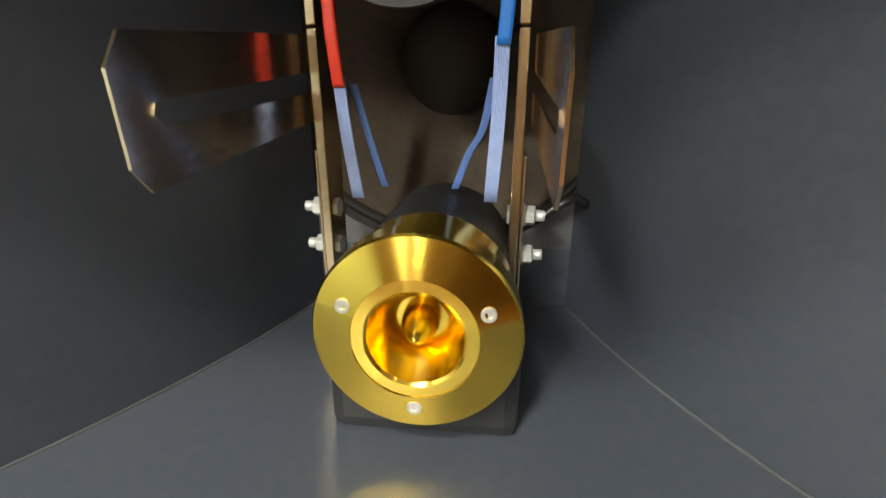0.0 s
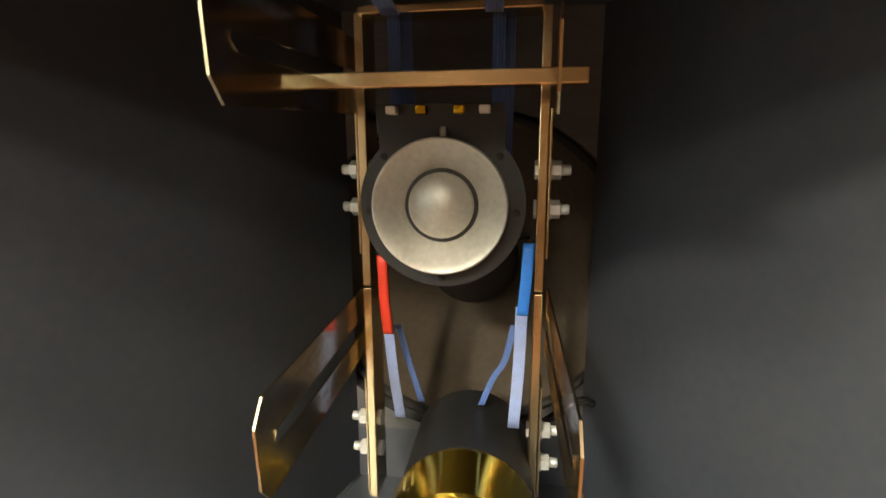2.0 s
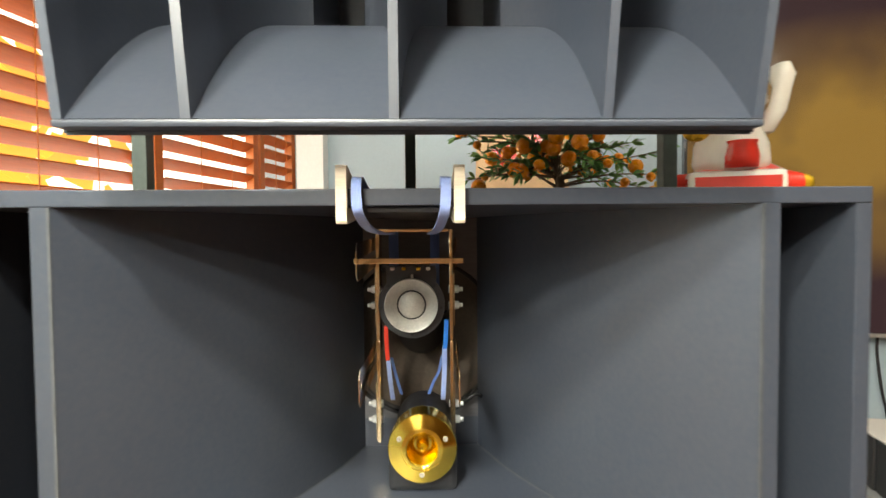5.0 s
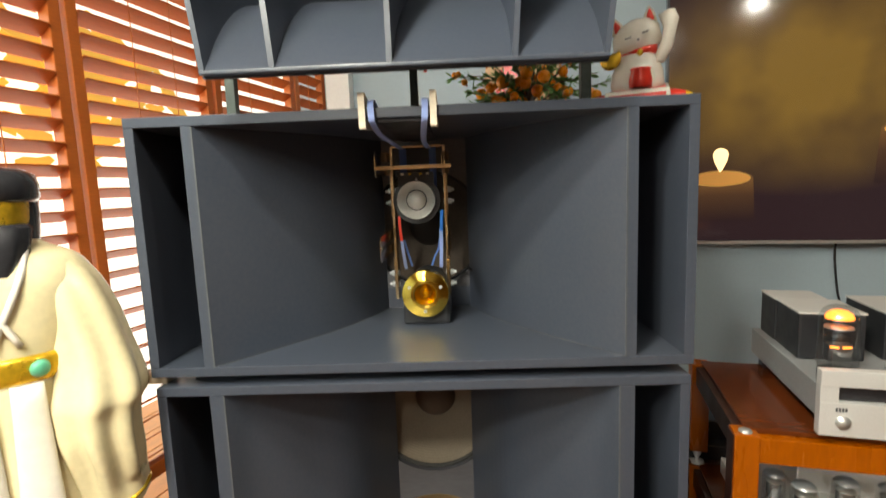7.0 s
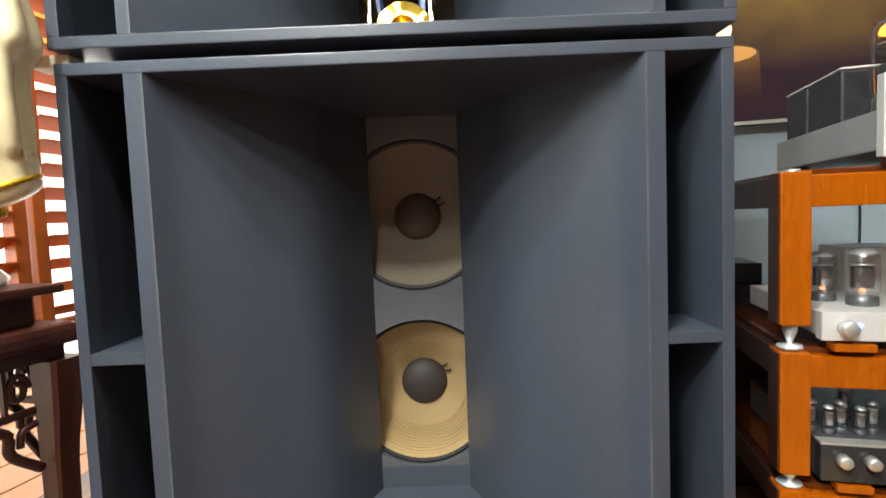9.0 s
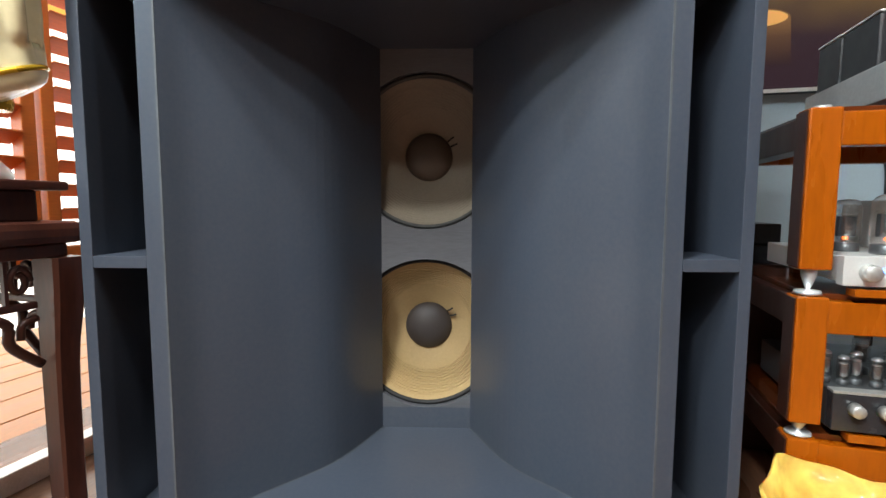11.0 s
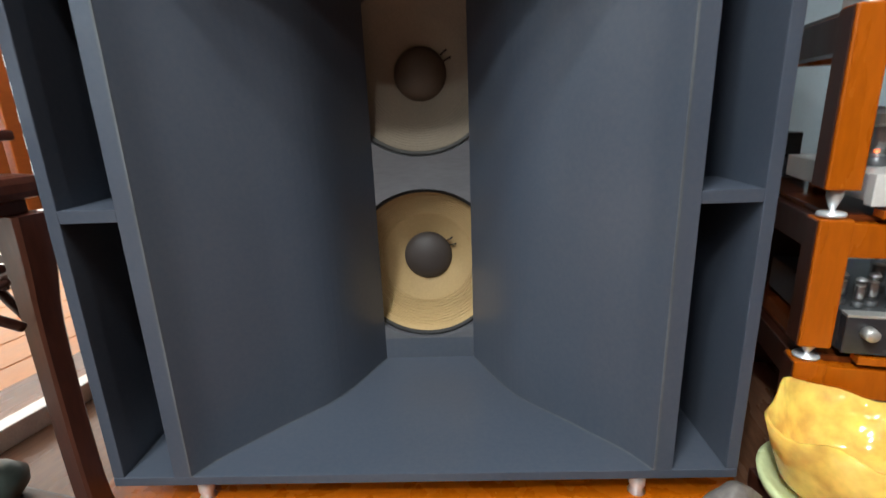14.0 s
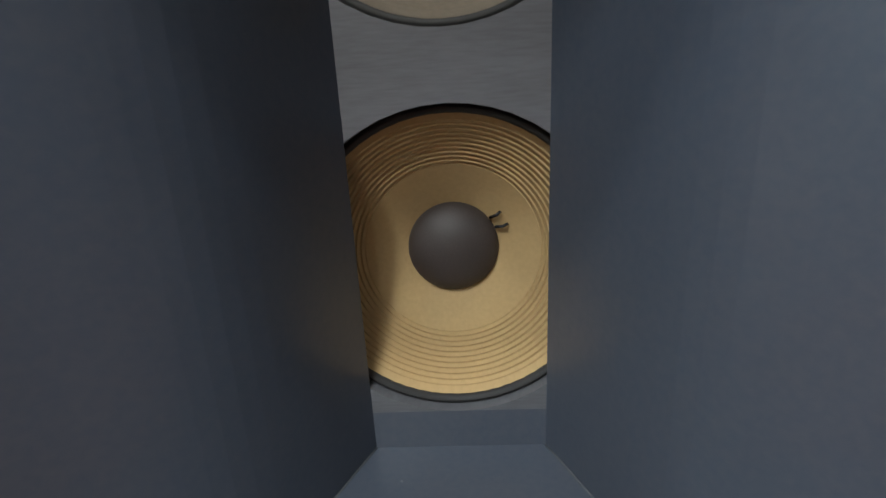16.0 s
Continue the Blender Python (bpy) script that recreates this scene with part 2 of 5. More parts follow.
def loft(bm, rings, mat=0, smooth=True, caps=True):
    """Skins a row of closed rings of points."""
    vs = [[bm.verts.new(p) for p in ring] for ring in rings]
    n = len(vs[0])
    for a, b in zip(vs, vs[1:]):
        for k in range(n):
            f = bm.faces.new((a[k], a[(k + 1) % n], b[(k + 1) % n], b[k]))
            f.material_index, f.smooth = mat, smooth
    if caps:
        for f in (bm.faces.new(vs[0][::-1]), bm.faces.new(vs[-1])):
            f.material_index = mat
    return bm


def oval(c, rx, ry, n=28, turn=0.0, wave=0.0, waves=7, tilt=0.0):
    out = []
    for k in range(n):
        a = 2 * math.pi * k / n
        s = 1 + wave * math.sin(waves * a + 1.3)
        x, y = rx * s * math.cos(a), ry * s * math.sin(a)
        out.append(Vector((c[0] + x * math.cos(turn) - y * math.sin(turn), c[1] + x * math.sin(turn) + y * math.cos(turn), c[2] + tilt * x)))
    return out


def prism(bm, outline, z0, z1, m=None, mat=0):
    """A plate: an outline of (x, y) raised from z0 to z1."""
    m = m or Matrix()
    lo = [bm.verts.new(m @ Vector((x, y, z0))) for x, y in outline]
    hi = [bm.verts.new(m @ Vector((x, y, z1))) for x, y in outline]
    n = len(outline)
    fs = [bm.faces.new(lo[::-1]), bm.faces.new(hi)]
    fs += [bm.faces.new((lo[k], lo[(k + 1) % n], hi[(k + 1) % n], hi[k])) for k in range(n)]
    for f in fs:
        f.material_index = mat
    return bm


def tube(bm, pts, r, n=8, mat=0):
    """A round bar along a row of points."""
    pts = [Vector(p) for p in pts]
    rings = []
    for k, p in enumerate(pts):
        d = (pts[min(k + 1, len(pts) - 1)] - pts[max(k - 1, 0)]).normalized()
        side = d.cross(Vector((0.123, 0.31, 0.95))).normalized()
        up = side.cross(d)
        rr = r[k] if isinstance(r, (list, tuple)) else r
        rings.append([p + rr * (math.cos(2 * math.pi * i / n) * side + math.sin(2 * math.pi * i / n) * up) for i in range(n)])
    return loft(bm, rings, mat)


def spline(pts, n=8):
    """Points along a smooth line through the given ones."""
    pts = [Vector(p) for p in pts]
    full = [2 * pts[0] - pts[1]] + pts + [2 * pts[-1] - pts[-2]]
    out = []
    for k in range(1, len(full) - 2):
        a, b, c, d = full[k - 1 : k + 3]
        for i in range(n):
            t = i / n
            out.append(0.5 * (2 * b + (c - a) * t + (2 * a - 5 * b + 4 * c - d) * t * t + (3 * b - a - 3 * c + d) * t ** 3))
    return out + [pts[-1]]


def ribbon(bm, pts, width, thick, side, mat=0, ribs=0):
    """A flat cable along a row of points, with its width along side; ribs: rounded conductors side by side."""
    pts, side = [Vector(p) for p in pts], Vector(side).normalized()
    n = max(1, ribs)
    prof = []
    for i in range(n):
        for u, h in ((0.06, 0.25), (0.3, 0.5), (0.7, 0.5), (0.94, 0.25)):
            prof.append(((i + u) / n - 0.5, h if n > 1 else 0.5))
    outline = prof + [(x, -h) for x, h in reversed(prof)]
    rings = []
    for k, p in enumerate(pts):
        d = (pts[min(k + 1, len(pts) - 1)] - pts[max(k - 1, 0)]).normalized()
        up = d.cross(side).normalized()
        rings.append([p + width * x * side + thick * h * up for x, h in outline])
    return loft(bm, rings, mat)


def mesh(name, bm, mats):
    bmesh.ops.recalc_face_normals(bm, faces=bm.faces)
    me = bpy.data.meshes.new(name)
    bm.to_mesh(me)
    bm.free()
    for m in mats if isinstance(mats, (list, tuple)) else [mats]:
        me.materials.append(m)
    return me


def part(name, bm, mats, parent=None, label="", m=None):
    ob = new(name, mesh(name, bm, mats))
    if parent:
        ob.parent = parent
    if m is not None:
        ob.matrix_basis = m
    return tagged(ob, label)


def thing(name, label, category, m=None, group="", kind=""):
    ob = new(name)
    ob.empty_display_size = 0.05
    if m is not None:
        ob.matrix_basis = m
    return tagged(ob, label, category, group, kind)


def single(name, bm, mats, label, category, m=None, group="", kind=""):
    return tagged(part(name, bm, mats, None, "", m), label, category, group, kind)


def bm_box(lo, hi, bevel=0.0):
    return box(bmesh.new(), lo, hi, None, bevel)


FACE = pose(0, 0, 0, 90, 0, 0)           # local z turned to face the front (towards -y)

# ---- the room ----
def structure(name, bm, mats, m=None, label="", category=""):
    return tagged(part(name, bm, mats, None, label, m), category=category, kind="structure")


FZ = -0.035                               # level of the room floor
U0, U1, V0, V1, H = -1.06, 3.6, -4.2, 1.72, 2.8
structure("floor", bm_box((U0 - 0.3, V0 - 0.2, FZ - 0.1), (U1 + 0.2, V1 + 0.2, FZ)), FLOOR, ROOM, "polished red-brown wooden floor", "floor")
structure("ceiling", bm_box((U0 - 0.3, V0 - 0.2, H), (U1 + 0.2, V1 + 0.2, H + 0.1)), CEIL, ROOM, "plain white ceiling", "ceiling")
structure("wall_north", bm_box((U0 - 0.3, V1, FZ), (U1 + 0.2, V1 + 0.15, H)), WALL, ROOM, "grey-blue painted wall", "wall")
# East and south walls stay out of view; dark brown limits their bounce.
structure("wall_east", bm_box((U1, V0, FZ), (U1 + 0.15, V1, H)), DARK_WALL, ROOM, "unseen wall, kept dark brown to reduce fill light", "wall")
structure("wall_south", bm_box((U0 - 0.3, V0 - 0.15, FZ), (U1 + 0.2, V0, H)), DARK_WALL, ROOM, "unseen wall, kept dark brown to reduce fill light", "wall")
bm = bmesh.new()
box(bm, (U0 - 0.15, V0, 2.5), (U0, V1, H))
# Unseen south stretch, assumed solid to cut the daylight fill.
box(bm, (U0 - 0.15, V0, FZ), (U0, -1.0, 2.5))
structure("wall_west", bm, WALL, ROOM, "grey-blue wall with a wide glazed opening, its unseen south end closed", "wall")
structure("trim", bm_box((U0 + 0.002, V1 - 0.06, FZ), (U0 + 0.145, V1 - 0.002, 2.5), 0.004), WHITE, ROOM, "white corner post beside the window", "post")
structure("backdrop", bm_box((U0 - 1.72, V0, -0.4), (U0 - 1.7, V1 + 2.6, H + 0.6)), OUTSIDE, ROOM, "bright daylight outside", "daylight")

# folding louvred shutters along the west side
P = 0.064


def shutter(v0, v1, label):
    s = thing("louvred_shutter", label, "window shutter", ROOM, "louvred shutters", "structure")
    part("stile", bm_box((U0 - 0.06, v0, 0.5), (U0 - 0.02, v0 + 0.034, 2.5), 0.003), SLAT, s)
    part("stile", bm_box((U0 - 0.06, v1 - 0.034, 0.5), (U0 - 0.02, v1, 2.5), 0.003), SLAT, s)
    part("rail", bm_box((U0 - 0.06, v0 + 0.034, 0.5), (U0 - 0.02, v1 - 0.034, 0.55), 0.003), SLAT, s)
    bm = bmesh.new()
    box(bm, (-0.03, v0 + 0.034, -0.0025), (0.03, v1 - 0.034, 0.0025), None, 0.0015)
    me = mesh("slat", bm, SLAT)
    k = 0
    while 0.575 + P * k < 2.48:
        o = new("slat", me)
        o.parent = s
        o.matrix_basis = pose(U0 - 0.04, 0, 0.575 + P * k, 0, -29, 0)
        k += 1
    for v in (v0 + 0.2, v1 - 0.2):
        bm = bmesh.new()
        tube(bm, [(U0 - 0.008, v, 0.55), (U0 - 0.008, v, 2.5)], 0.0018, 6)
        part("lift_cord", bm, SLAT, s)
    return s


for a, b in ((-0.96, -0.37), (-0.37, 0.21), (0.21, 0.79), (0.79, 1.38), (1.38, 1.7)):
    shutter(a + 0.008, b - 0.008, "russet wooden shutter with open tilted slats against daylight")
deck = structure("deck", bm_box((U0 - 1.7, -2.2, -0.12), (U0 - 0.07, 4.2, -0.08)), DECK_GAP, ROOM, "sunlit orange boarded deck outside the window", "deck")
bm = box(bmesh.new(), (-0.1, -2.2, -0.0795), (0.1, 4.2, -0.055), None, 0.003)
plank_mesh = mesh("plank", bm, DECK)
for k in range(8):
    plank = new("plank", plank_mesh)
    plank.parent = deck
    plank.matrix_basis = pose(U0 - 0.175 - 0.208 * k, 0, 0)
structure("sill_track", bm_box((U0 - 0.03, -0.99, FZ), (U0 + 0.02, 1.7, 0.02), 0.004), ALU, ROOM, "aluminium sliding-door track", "track")


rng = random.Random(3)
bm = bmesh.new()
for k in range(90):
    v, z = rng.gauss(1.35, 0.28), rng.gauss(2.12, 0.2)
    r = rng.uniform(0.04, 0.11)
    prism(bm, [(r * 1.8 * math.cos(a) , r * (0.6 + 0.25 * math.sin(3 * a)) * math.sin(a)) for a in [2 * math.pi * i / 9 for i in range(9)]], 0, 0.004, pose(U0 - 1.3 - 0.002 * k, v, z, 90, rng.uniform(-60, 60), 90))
structure("backdrop_garden", bm, GARDEN, ROOM, "yellow foliage outside, glowing in place of sunlight", "foliage")


# ---- loudspeaker cabinets ----
def horn_curve(kind):
    if kind == "upper":
        pts = [(0.417, 0, 0), (0.325, 0.112, 0), (0.232, 0.232, 0), (0.166, 0.346, 0), (0.12, 0.46, 0)]
    else:
        pts = [(0.405, 0, 0), (0.369, 0.055, 0), (0.287, 0.143, 0), (0.19, 0.25, 0), (0.1115, 0.42, 0)]
    return [(p.x, p.y) for p in spline(pts, 8)]


def cabinet(name, label, kind, z0, z1, half, mouth, shelves, depth, x0, lip, tb=0.02):
    """A front-loaded horn box: shell boards, curved horn cheeks, and slots at both sides."""
    t = 0.02
    c = thing(name, label, "loudspeaker", pose(x0, 0, 0))
    part("top_board", bm_box((-half, 0, z1 - t), (half, depth, z1), 0.002), PAINT, c)
    part("bottom_board", bm_box((-half, 0, z0), (half, depth, z0 + tb), 0.002), PAINT, c)
    part("back_board", bm_box((-half + t, depth - t, z0 + tb), (half - t, depth, z1 - t)), PAINT, c)
    curve = horn_curve(kind)
    for s in (-1, 1):
        part("side_board", bm_box((s * half, 0.0005, z0 + tb), (s * (half - t), depth - 0.001, z1 - t), 0.0015), PAINT, c)
        bm = bmesh.new()
        inner = [(s * x, y) for x, y in curve]
        outer = [(s * (x + lip if k == 0 else x + 0.02), y if k == 0 else y + 0.014) for k, (x, y) in enumerate(curve)]
        prism(bm, inner + outer[::-1], z0 + tb, z1 - t)
        for f in bm.faces:
            f.smooth = False
        part("horn_cheek", bm, PAINT, c)
        line = [Vector((s * (x - 0.0012), y - 0.0008, z0 + tb + 0.0006)) for x, y in curve]
        part("seam", tube(bmesh.new(), line, 0.0011, 5), PAINT_EDGE, c, "chipped pale seam")
        part("worn_edge", bm_box((s * (mouth - 0.0006), -0.0006, z0 + tb), (s * (mouth + 0.003), 0.004, z1 - t), 0.0005), PAINT_EDGE, c, "worn pale front edge")
        part("slot_back", bm_box((s * 0.2, depth * 0.62, z0 + tb), (s * (half - t), depth * 0.64, z1 - t)), PAINT, c)
        for z in shelves:
            part("slot_shelf", bm_box((s * (half - t), 0.001, z - 0.01), (s * (mouth + lip + 0.001), 0.14, z + 0.01), 0.001), PAINT, c)
    return c


def baffle(c, w, y, z0, z1, holes):
    """The board across the throat, with round holes through it."""
    bm = bmesh.new()
    edges = [z0] + [v for z, r in holes for v in (z - r, z + r)] + [z1]
    w2 = w + 0.1
    for a, b in zip(edges[::2], edges[1::2]):
        if b - a > 0.002:
            box(bm, (-w2, y, a), (w2, y + 0.018, b), None, 0.0, 1 if a == z0 else 0)
    for z, r in holes:
        for s in (-1, 1):
            n = 24
            arc = [(s * r * math.sin(math.pi * k / n), z - r * math.cos(math.pi * k / n)) for k in range(n + 1)]
            outline = arc + [(s * w2, z + r), (s * w2, z - r)]
            if w2 > r:
                prism(bm, outline, -y - 0.018, -y, pose(0, 0, 0, 90, 0, 0))
    bmesh.ops.remove_doubles(bm, verts=bm.verts, dist=1e-4)
    return part("baffle", bm, [BAFFLE, PAINT], c)


low = cabinet("bass_cabinet", "slate-grey painted folded bass horn cabinet with two paper-cone woofers", "lower", 0.08, 1.058, 0.547, 0.405, (0.571,), 0.7, 0.0, 0.031, 0.018)
up = cabinet("horn_cabinet", "slate-grey painted wide horn cabinet standing on the bass cabinet", "upper", 1.08, 1.605, 0.553, 0.417, (), 0.7, -0.001, 0.022)
WZ = (0.342, 0.796)
baffle(low, 0.1115, 0.42, 0.098, 1.038, [(z, 0.19) for z in WZ])
baffle(up, 0.12, 0.46, 1.1, 1.585, [(1.33, 0.17)])


def woofer(x, y, z, r, label, paper, rib=0.0017, felt=DOME, edge=RUBBER):
    """A paper cone with pressed rings, a roll edge, a dust dome and two leads."""
    w = thing("woofer", label, "loudspeaker driver", pose(x, y, z), "woofers")
    bm = bmesh.new()
    lathe(bm, [(r * 1.04, -0.021), (r * 1.0, -0.022), (r * 0.985, -0.014), (r * 0.96, -0.012), (r * 0.945, -0.02), (r * 0.94, -0.03)], FACE, 64)
    part("surround", bm, edge, w)
    prof, n = [], 240
    for k in range(n + 1):
        u = k / n
        rr = r * (0.945 - u * (0.945 - 0.3))
        d = -0.022 - 0.096 * u ** 0.85
        if 0.06 < u < 0.52:
            d += rib * math.sin((u - 0.06) / 0.46 * 2 * math.pi * 10)
        prof.append((rr, d))
    bm = bmesh.new()
    lathe(bm, prof, FACE, 72)
    part("cone", bm, paper, w)
    bm = bmesh.new()
    R = r * 0.333
    lathe(bm, [(R * math.cos(a), -0.116 + R * 0.55 * math.sin(a)) for a in [k * math.pi / 24 for k in range(13)]], FACE, 48)
    part("dust_dome", bm, felt, w, m=pose(0, 0, -0.004))
    for k in range(2):
        bm = bmesh.new()
        a = radians(22 + 14 * k)
        p = lambda q, d: (q * math.cos(a), -d, q * math.sin(a))
        tube(bm, [p(R * 1.0, -0.108), p(R * 1.15, -0.096), p(R * 1.27, -0.098)], 0.0022, 6)
        part("lead", bm, INK, w)
    return w


woofer(0.0, 0.42, WZ[0], 0.19, "woofer with cream ribbed paper cone and grey dust dome", CONE)
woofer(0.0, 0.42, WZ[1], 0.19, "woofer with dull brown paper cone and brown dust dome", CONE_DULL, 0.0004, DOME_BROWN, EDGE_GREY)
woofer(0.0, 0.46, 1.33, 0.17, "woofer with dark brown paper cone at the horn's throat", CONE_DARK, 0.0)
for x in (-0.5, 0.5):
    single("spacer", bm_box((x - 0.03, 0.12, 1.0582), (x + 0.03, 0.6, 1.0798)), INK, "dark spacer strip between the stacked cabinets", "spacer", group="spacers")
single("wooden_shim", bm_box((-0.6, 0.02, 1.0585), (-0.535, 0.06, 1.0795), 0.003), PLY, "pale wooden shim between the stacked cabinets", "shim")
single("plinth", bm_box((-0.62, -0.02, FZ), (0.58, 0.78, 0.03), 0.006), WOOD, "low varnished reddish wooden plinth", "plinth")
bm = bmesh.new()
lathe(bm, [(0.0, 0.03), (0.016, 0.03), (0.01, 0.038), (0.0145, 0.046), (0.0145, 0.0798), (0.0, 0.0798)], None, 20)
foot = single("spike_foot", bm, ZINC, "small turned steel spike foot", "foot", group="spike feet")
foot.matrix_basis = pose(-0.4, 0.03, 0)
for x, y in ((0.39, 0.03), (-0.385, 0.62), (0.39, 0.62)):
    copy_thing(foot, pose(x, y, 0))

# ---- the hanging rig inside the upper horn ----
RIG = pose(-0.0105, 0.38, 0, 0, 0, -3.0)


def bolt(x, z, out, parent):
    """A hexagon bolt with washer and nut along x."""
    m = pose(x, 0, z, 0, 90, 0) if out > 0 else pose(x, 0, z, 0, -90, 0)
    bm = bmesh.new()
    lathe(bm, [(0, 0), (0.0085, 0), (0.0085, 0.0015), (0.0, 0.0015)], m, 20)
    lathe(bm, [(0, 0.0015), (0.0075, 0.0015), (0.0075, 0.008), (0.0065, 0.0088), (0, 0.0088)], m, 6, smooth=False)
    lathe(bm, [(0, 0.0088), (0.0042, 0.0088), (0.0042, 0.015), (0.0036, 0.016), (0, 0.016)], m, 12)
    lathe(bm, [(0, -0.012), (0.0075, -0.012), (0.0075, -0.005), (0, -0.005)], m, 6, smooth=False)
    return part("bolt", bm, ZINC, parent)


rig = thing("driver_bracket", "polished steel strap bracket that hangs two small drivers", "bracket", RIG)
for s in (-1, 1):
    x = s * 0.0705
    part("side_strap", bm_box((x - 0.0035, -0.016, 1.3475), (x + 0.0035, 0.016, 1.56), 0.0008), STEEL, rig)
    part("side_strap", bm_box((x - 0.0035, -0.016, 1.147), (x + 0.0035, 0.016, 1.3455), 0.0008), STEEL, rig)
    for zb in (1.174, 1.399):
        part("backing_strap", bm_box((x + s * 0.0045, -0.013, zb - 0.025), (x + s * 0.0065, 0.012, zb + 0.09), 0.0006), STEEL, rig)
        for dz in (0.013, 0.044):
            bolt(x + s * 0.0065, zb + dz, s, rig)
    # slotted arms that reach forwards
    for zc, y0 in ((1.309, -0.195), (1.511, -0.207 if s < 0 else -0.12)):
        bm = bmesh.new()
        lean = -0.02 if s < 0 or zc < 1.4 else 0.06          # the arms do not stand quite square
        yz = Matrix(((lean, 0, 1, x + s * 0.0085), (1, 0, 0, 0), (0, 1, 0, 0), (0, 0, 0, 1)))
        up_half = [(0.012, zc + 0.01), (0.012, zc + 0.034), (y0 + 0.01, zc + 0.027), (y0, zc + 0.014), (y0 + 0.001, zc - 0.004), (y0 + 0.02, zc - 0.004), (y0 + 0.022, zc + 0.001)]
        dn_half = [(0.012, zc - 0.004), (y0 + 0.026, zc - 0.009), (y0 + 0.02, zc - 0.004), (y0 + 0.001, zc - 0.004), (y0 + 0.002, zc - 0.022), (y0 + 0.011, zc - 0.033), (0.0, zc - 0.024), (0.012, zc - 0.024)]
        prism(bm, up_half, 0, 0.0015, yz)
        prism(bm, dn_half, 0, 0.0015, yz)
        bmesh.ops.remove_doubles(bm, verts=bm.verts, dist=1e-5)
        for f in bm.faces:
            f.material_index = 0 if f.calc_area() > 0.0004 else 1
        part("slotted_arm", bm, [ACRYLIC, STEEL], rig, "clear smoky acrylic arm with bright edges")
part("cross_strap", bm_box((-0.104, -0.08, 1.498), (0.093, -0.064, 1.508), 0.001), STEEL, rig)
part("top_strap", bm_box((-0.0665, -0.03, 1.555), (0.0665, -0.005, 1.561), 0.001), STEEL, rig)

# compression driver with a phase dome
mid = thing("midrange_driver", "midrange driver with black flange, silver ring and domed centre", "loudspeaker driver", RIG @ pose(-0.004, -0.046, 1.418) @ Matrix.Scale(0.94, 4))
bm = bmesh.new()
fl = [(0.0665 * math.sin(a), 0.0665 * math.cos(a)) for a in [radians(d) for d in range(48, 313, 6)]]
fl += [(-0.05, 0.062), (-0.052, 0.078), (0.048, 0.078), (0.05, 0.062)]
prism(bm, fl, -0.022, -0.01, FACE)
part("flange", bm, BLACK, mid)
bm = bmesh.new()
lathe(bm, [(0.053, -0.0095), (0.053, 0.005), (0.0522, 0.0064), (0.051, 0.006), (0.046, 0.0026), (0.04, -0.0014), (0.034, -0.006), (0.03, -0.0096), (0.0272, -0.0125)], FACE, 72)
part("horn_ring", bm, MATT_ALU, mid, "silver flared ring")
bm = bmesh.new()
lathe(bm, [(0.0262, -0.0145), (0.0262, -0.008)] + [(0.0262 * math.cos(a), -0.008 + 0.014 * math.sin(a)) for a in [k * math.pi / 32 for k in range(17)]], FACE, 56)
part("dome", bm, MATT_ALU, mid, "matt silver dome")
bm = bmesh.new()
lathe(bm, [(0, -0.0225), (0.05, -0.0225), (0.05, -0.05), (0.046, -0.056), (0, -0.056)], FACE, 40)
part("magnet", bm, BLACK, mid)
for d in (50, 95, 180, 265, 310):
    a = radians(d)
    bm = bmesh.new()
    lathe(bm, [(0, 0.0006), (0.0024, 0.0006), (0.003, 0.0002)], FACE, 12)
    part("screw_hole", bm, RUBBER, mid, m=pose(0.0595 * math.sin(a), 0.0096, 0.0595 * math.cos(a)))
for x, mat in ((-0.037, SILVER), (-0.014, GOLD), (0.015, GOLD), (0.034, SILVER)):
    bm = bmesh.new()
    box(bm, (x - 0.004, -0.002, 0.07), (x + 0.004, 0.0095, 0.076), None, 0.001)
    part("terminal", bm, mat, mid)
bm = bmesh.new()
lathe(bm, [(0, 0), (0.0026, 0), (0.0026, 0.0065), (0.002, 0.0075), (0, 0.0075)], pose(0.002, 0.0055, 0.0535), 12)
part("stud", bm, ZINC, mid)

# bullet tweeter
tw = thing("bullet_tweeter", "bullet tweeter with turned brass front and black body", "loudspeaker driver", pose(0.0025, 0.252, 1.184, -2, 0, -1) @ Matrix.Scale(0.92, 4))
bm = bmesh.new()
lathe(bm, [(0.0615, -0.026), (0.0645, -0.022), (0.0645, -0.002), (0.063, 0.0), (0.039, 0.0055), (0.0385, 0.0045), (0.0315, 0.0045), (0.0295, 0.003)], FACE, 120, crease=True)
lathe(bm, [(0.0295, 0.003), (0.0275, -0.003), (0.0235, -0.01), (0.019, -0.017), (0.0165, -0.025), (0.0155, -0.036), (0.0, -0.036)], FACE, 96)
part("horn_front", bm, BRASS, tw)
bm = bmesh.new()
lathe(bm, [(0.0122, -0.035), (0.0122, -0.02), (0.0114, -0.0165), (0.0098, -0.01), (0.0068, -0.003), (0.0034, 0.003), (0.0012, 0.0055), (0.0, 0.0065)], FACE, 56)
part("bullet", bm, BRASS, tw)
bm = bmesh.new()
lathe(bm, [(0.0, -0.066), (0.0595, -0.066), (0.0605, -0.062), (0.0605, -0.026), (0.0, -0.026)], FACE, 72, crease=True)
part("brass_collar", bm, BRASS, tw, "polished brass collar")
bm = bmesh.new()
lathe(bm, [(0.0, -0.185), (0.054, -0.185), (0.0575, -0.179), (0.0585, -0.07), (0.0575, -0.0665), (0, -0.0665)], FACE, 72, crease=True)
part("magnet_cover", bm, BLACK, tw)
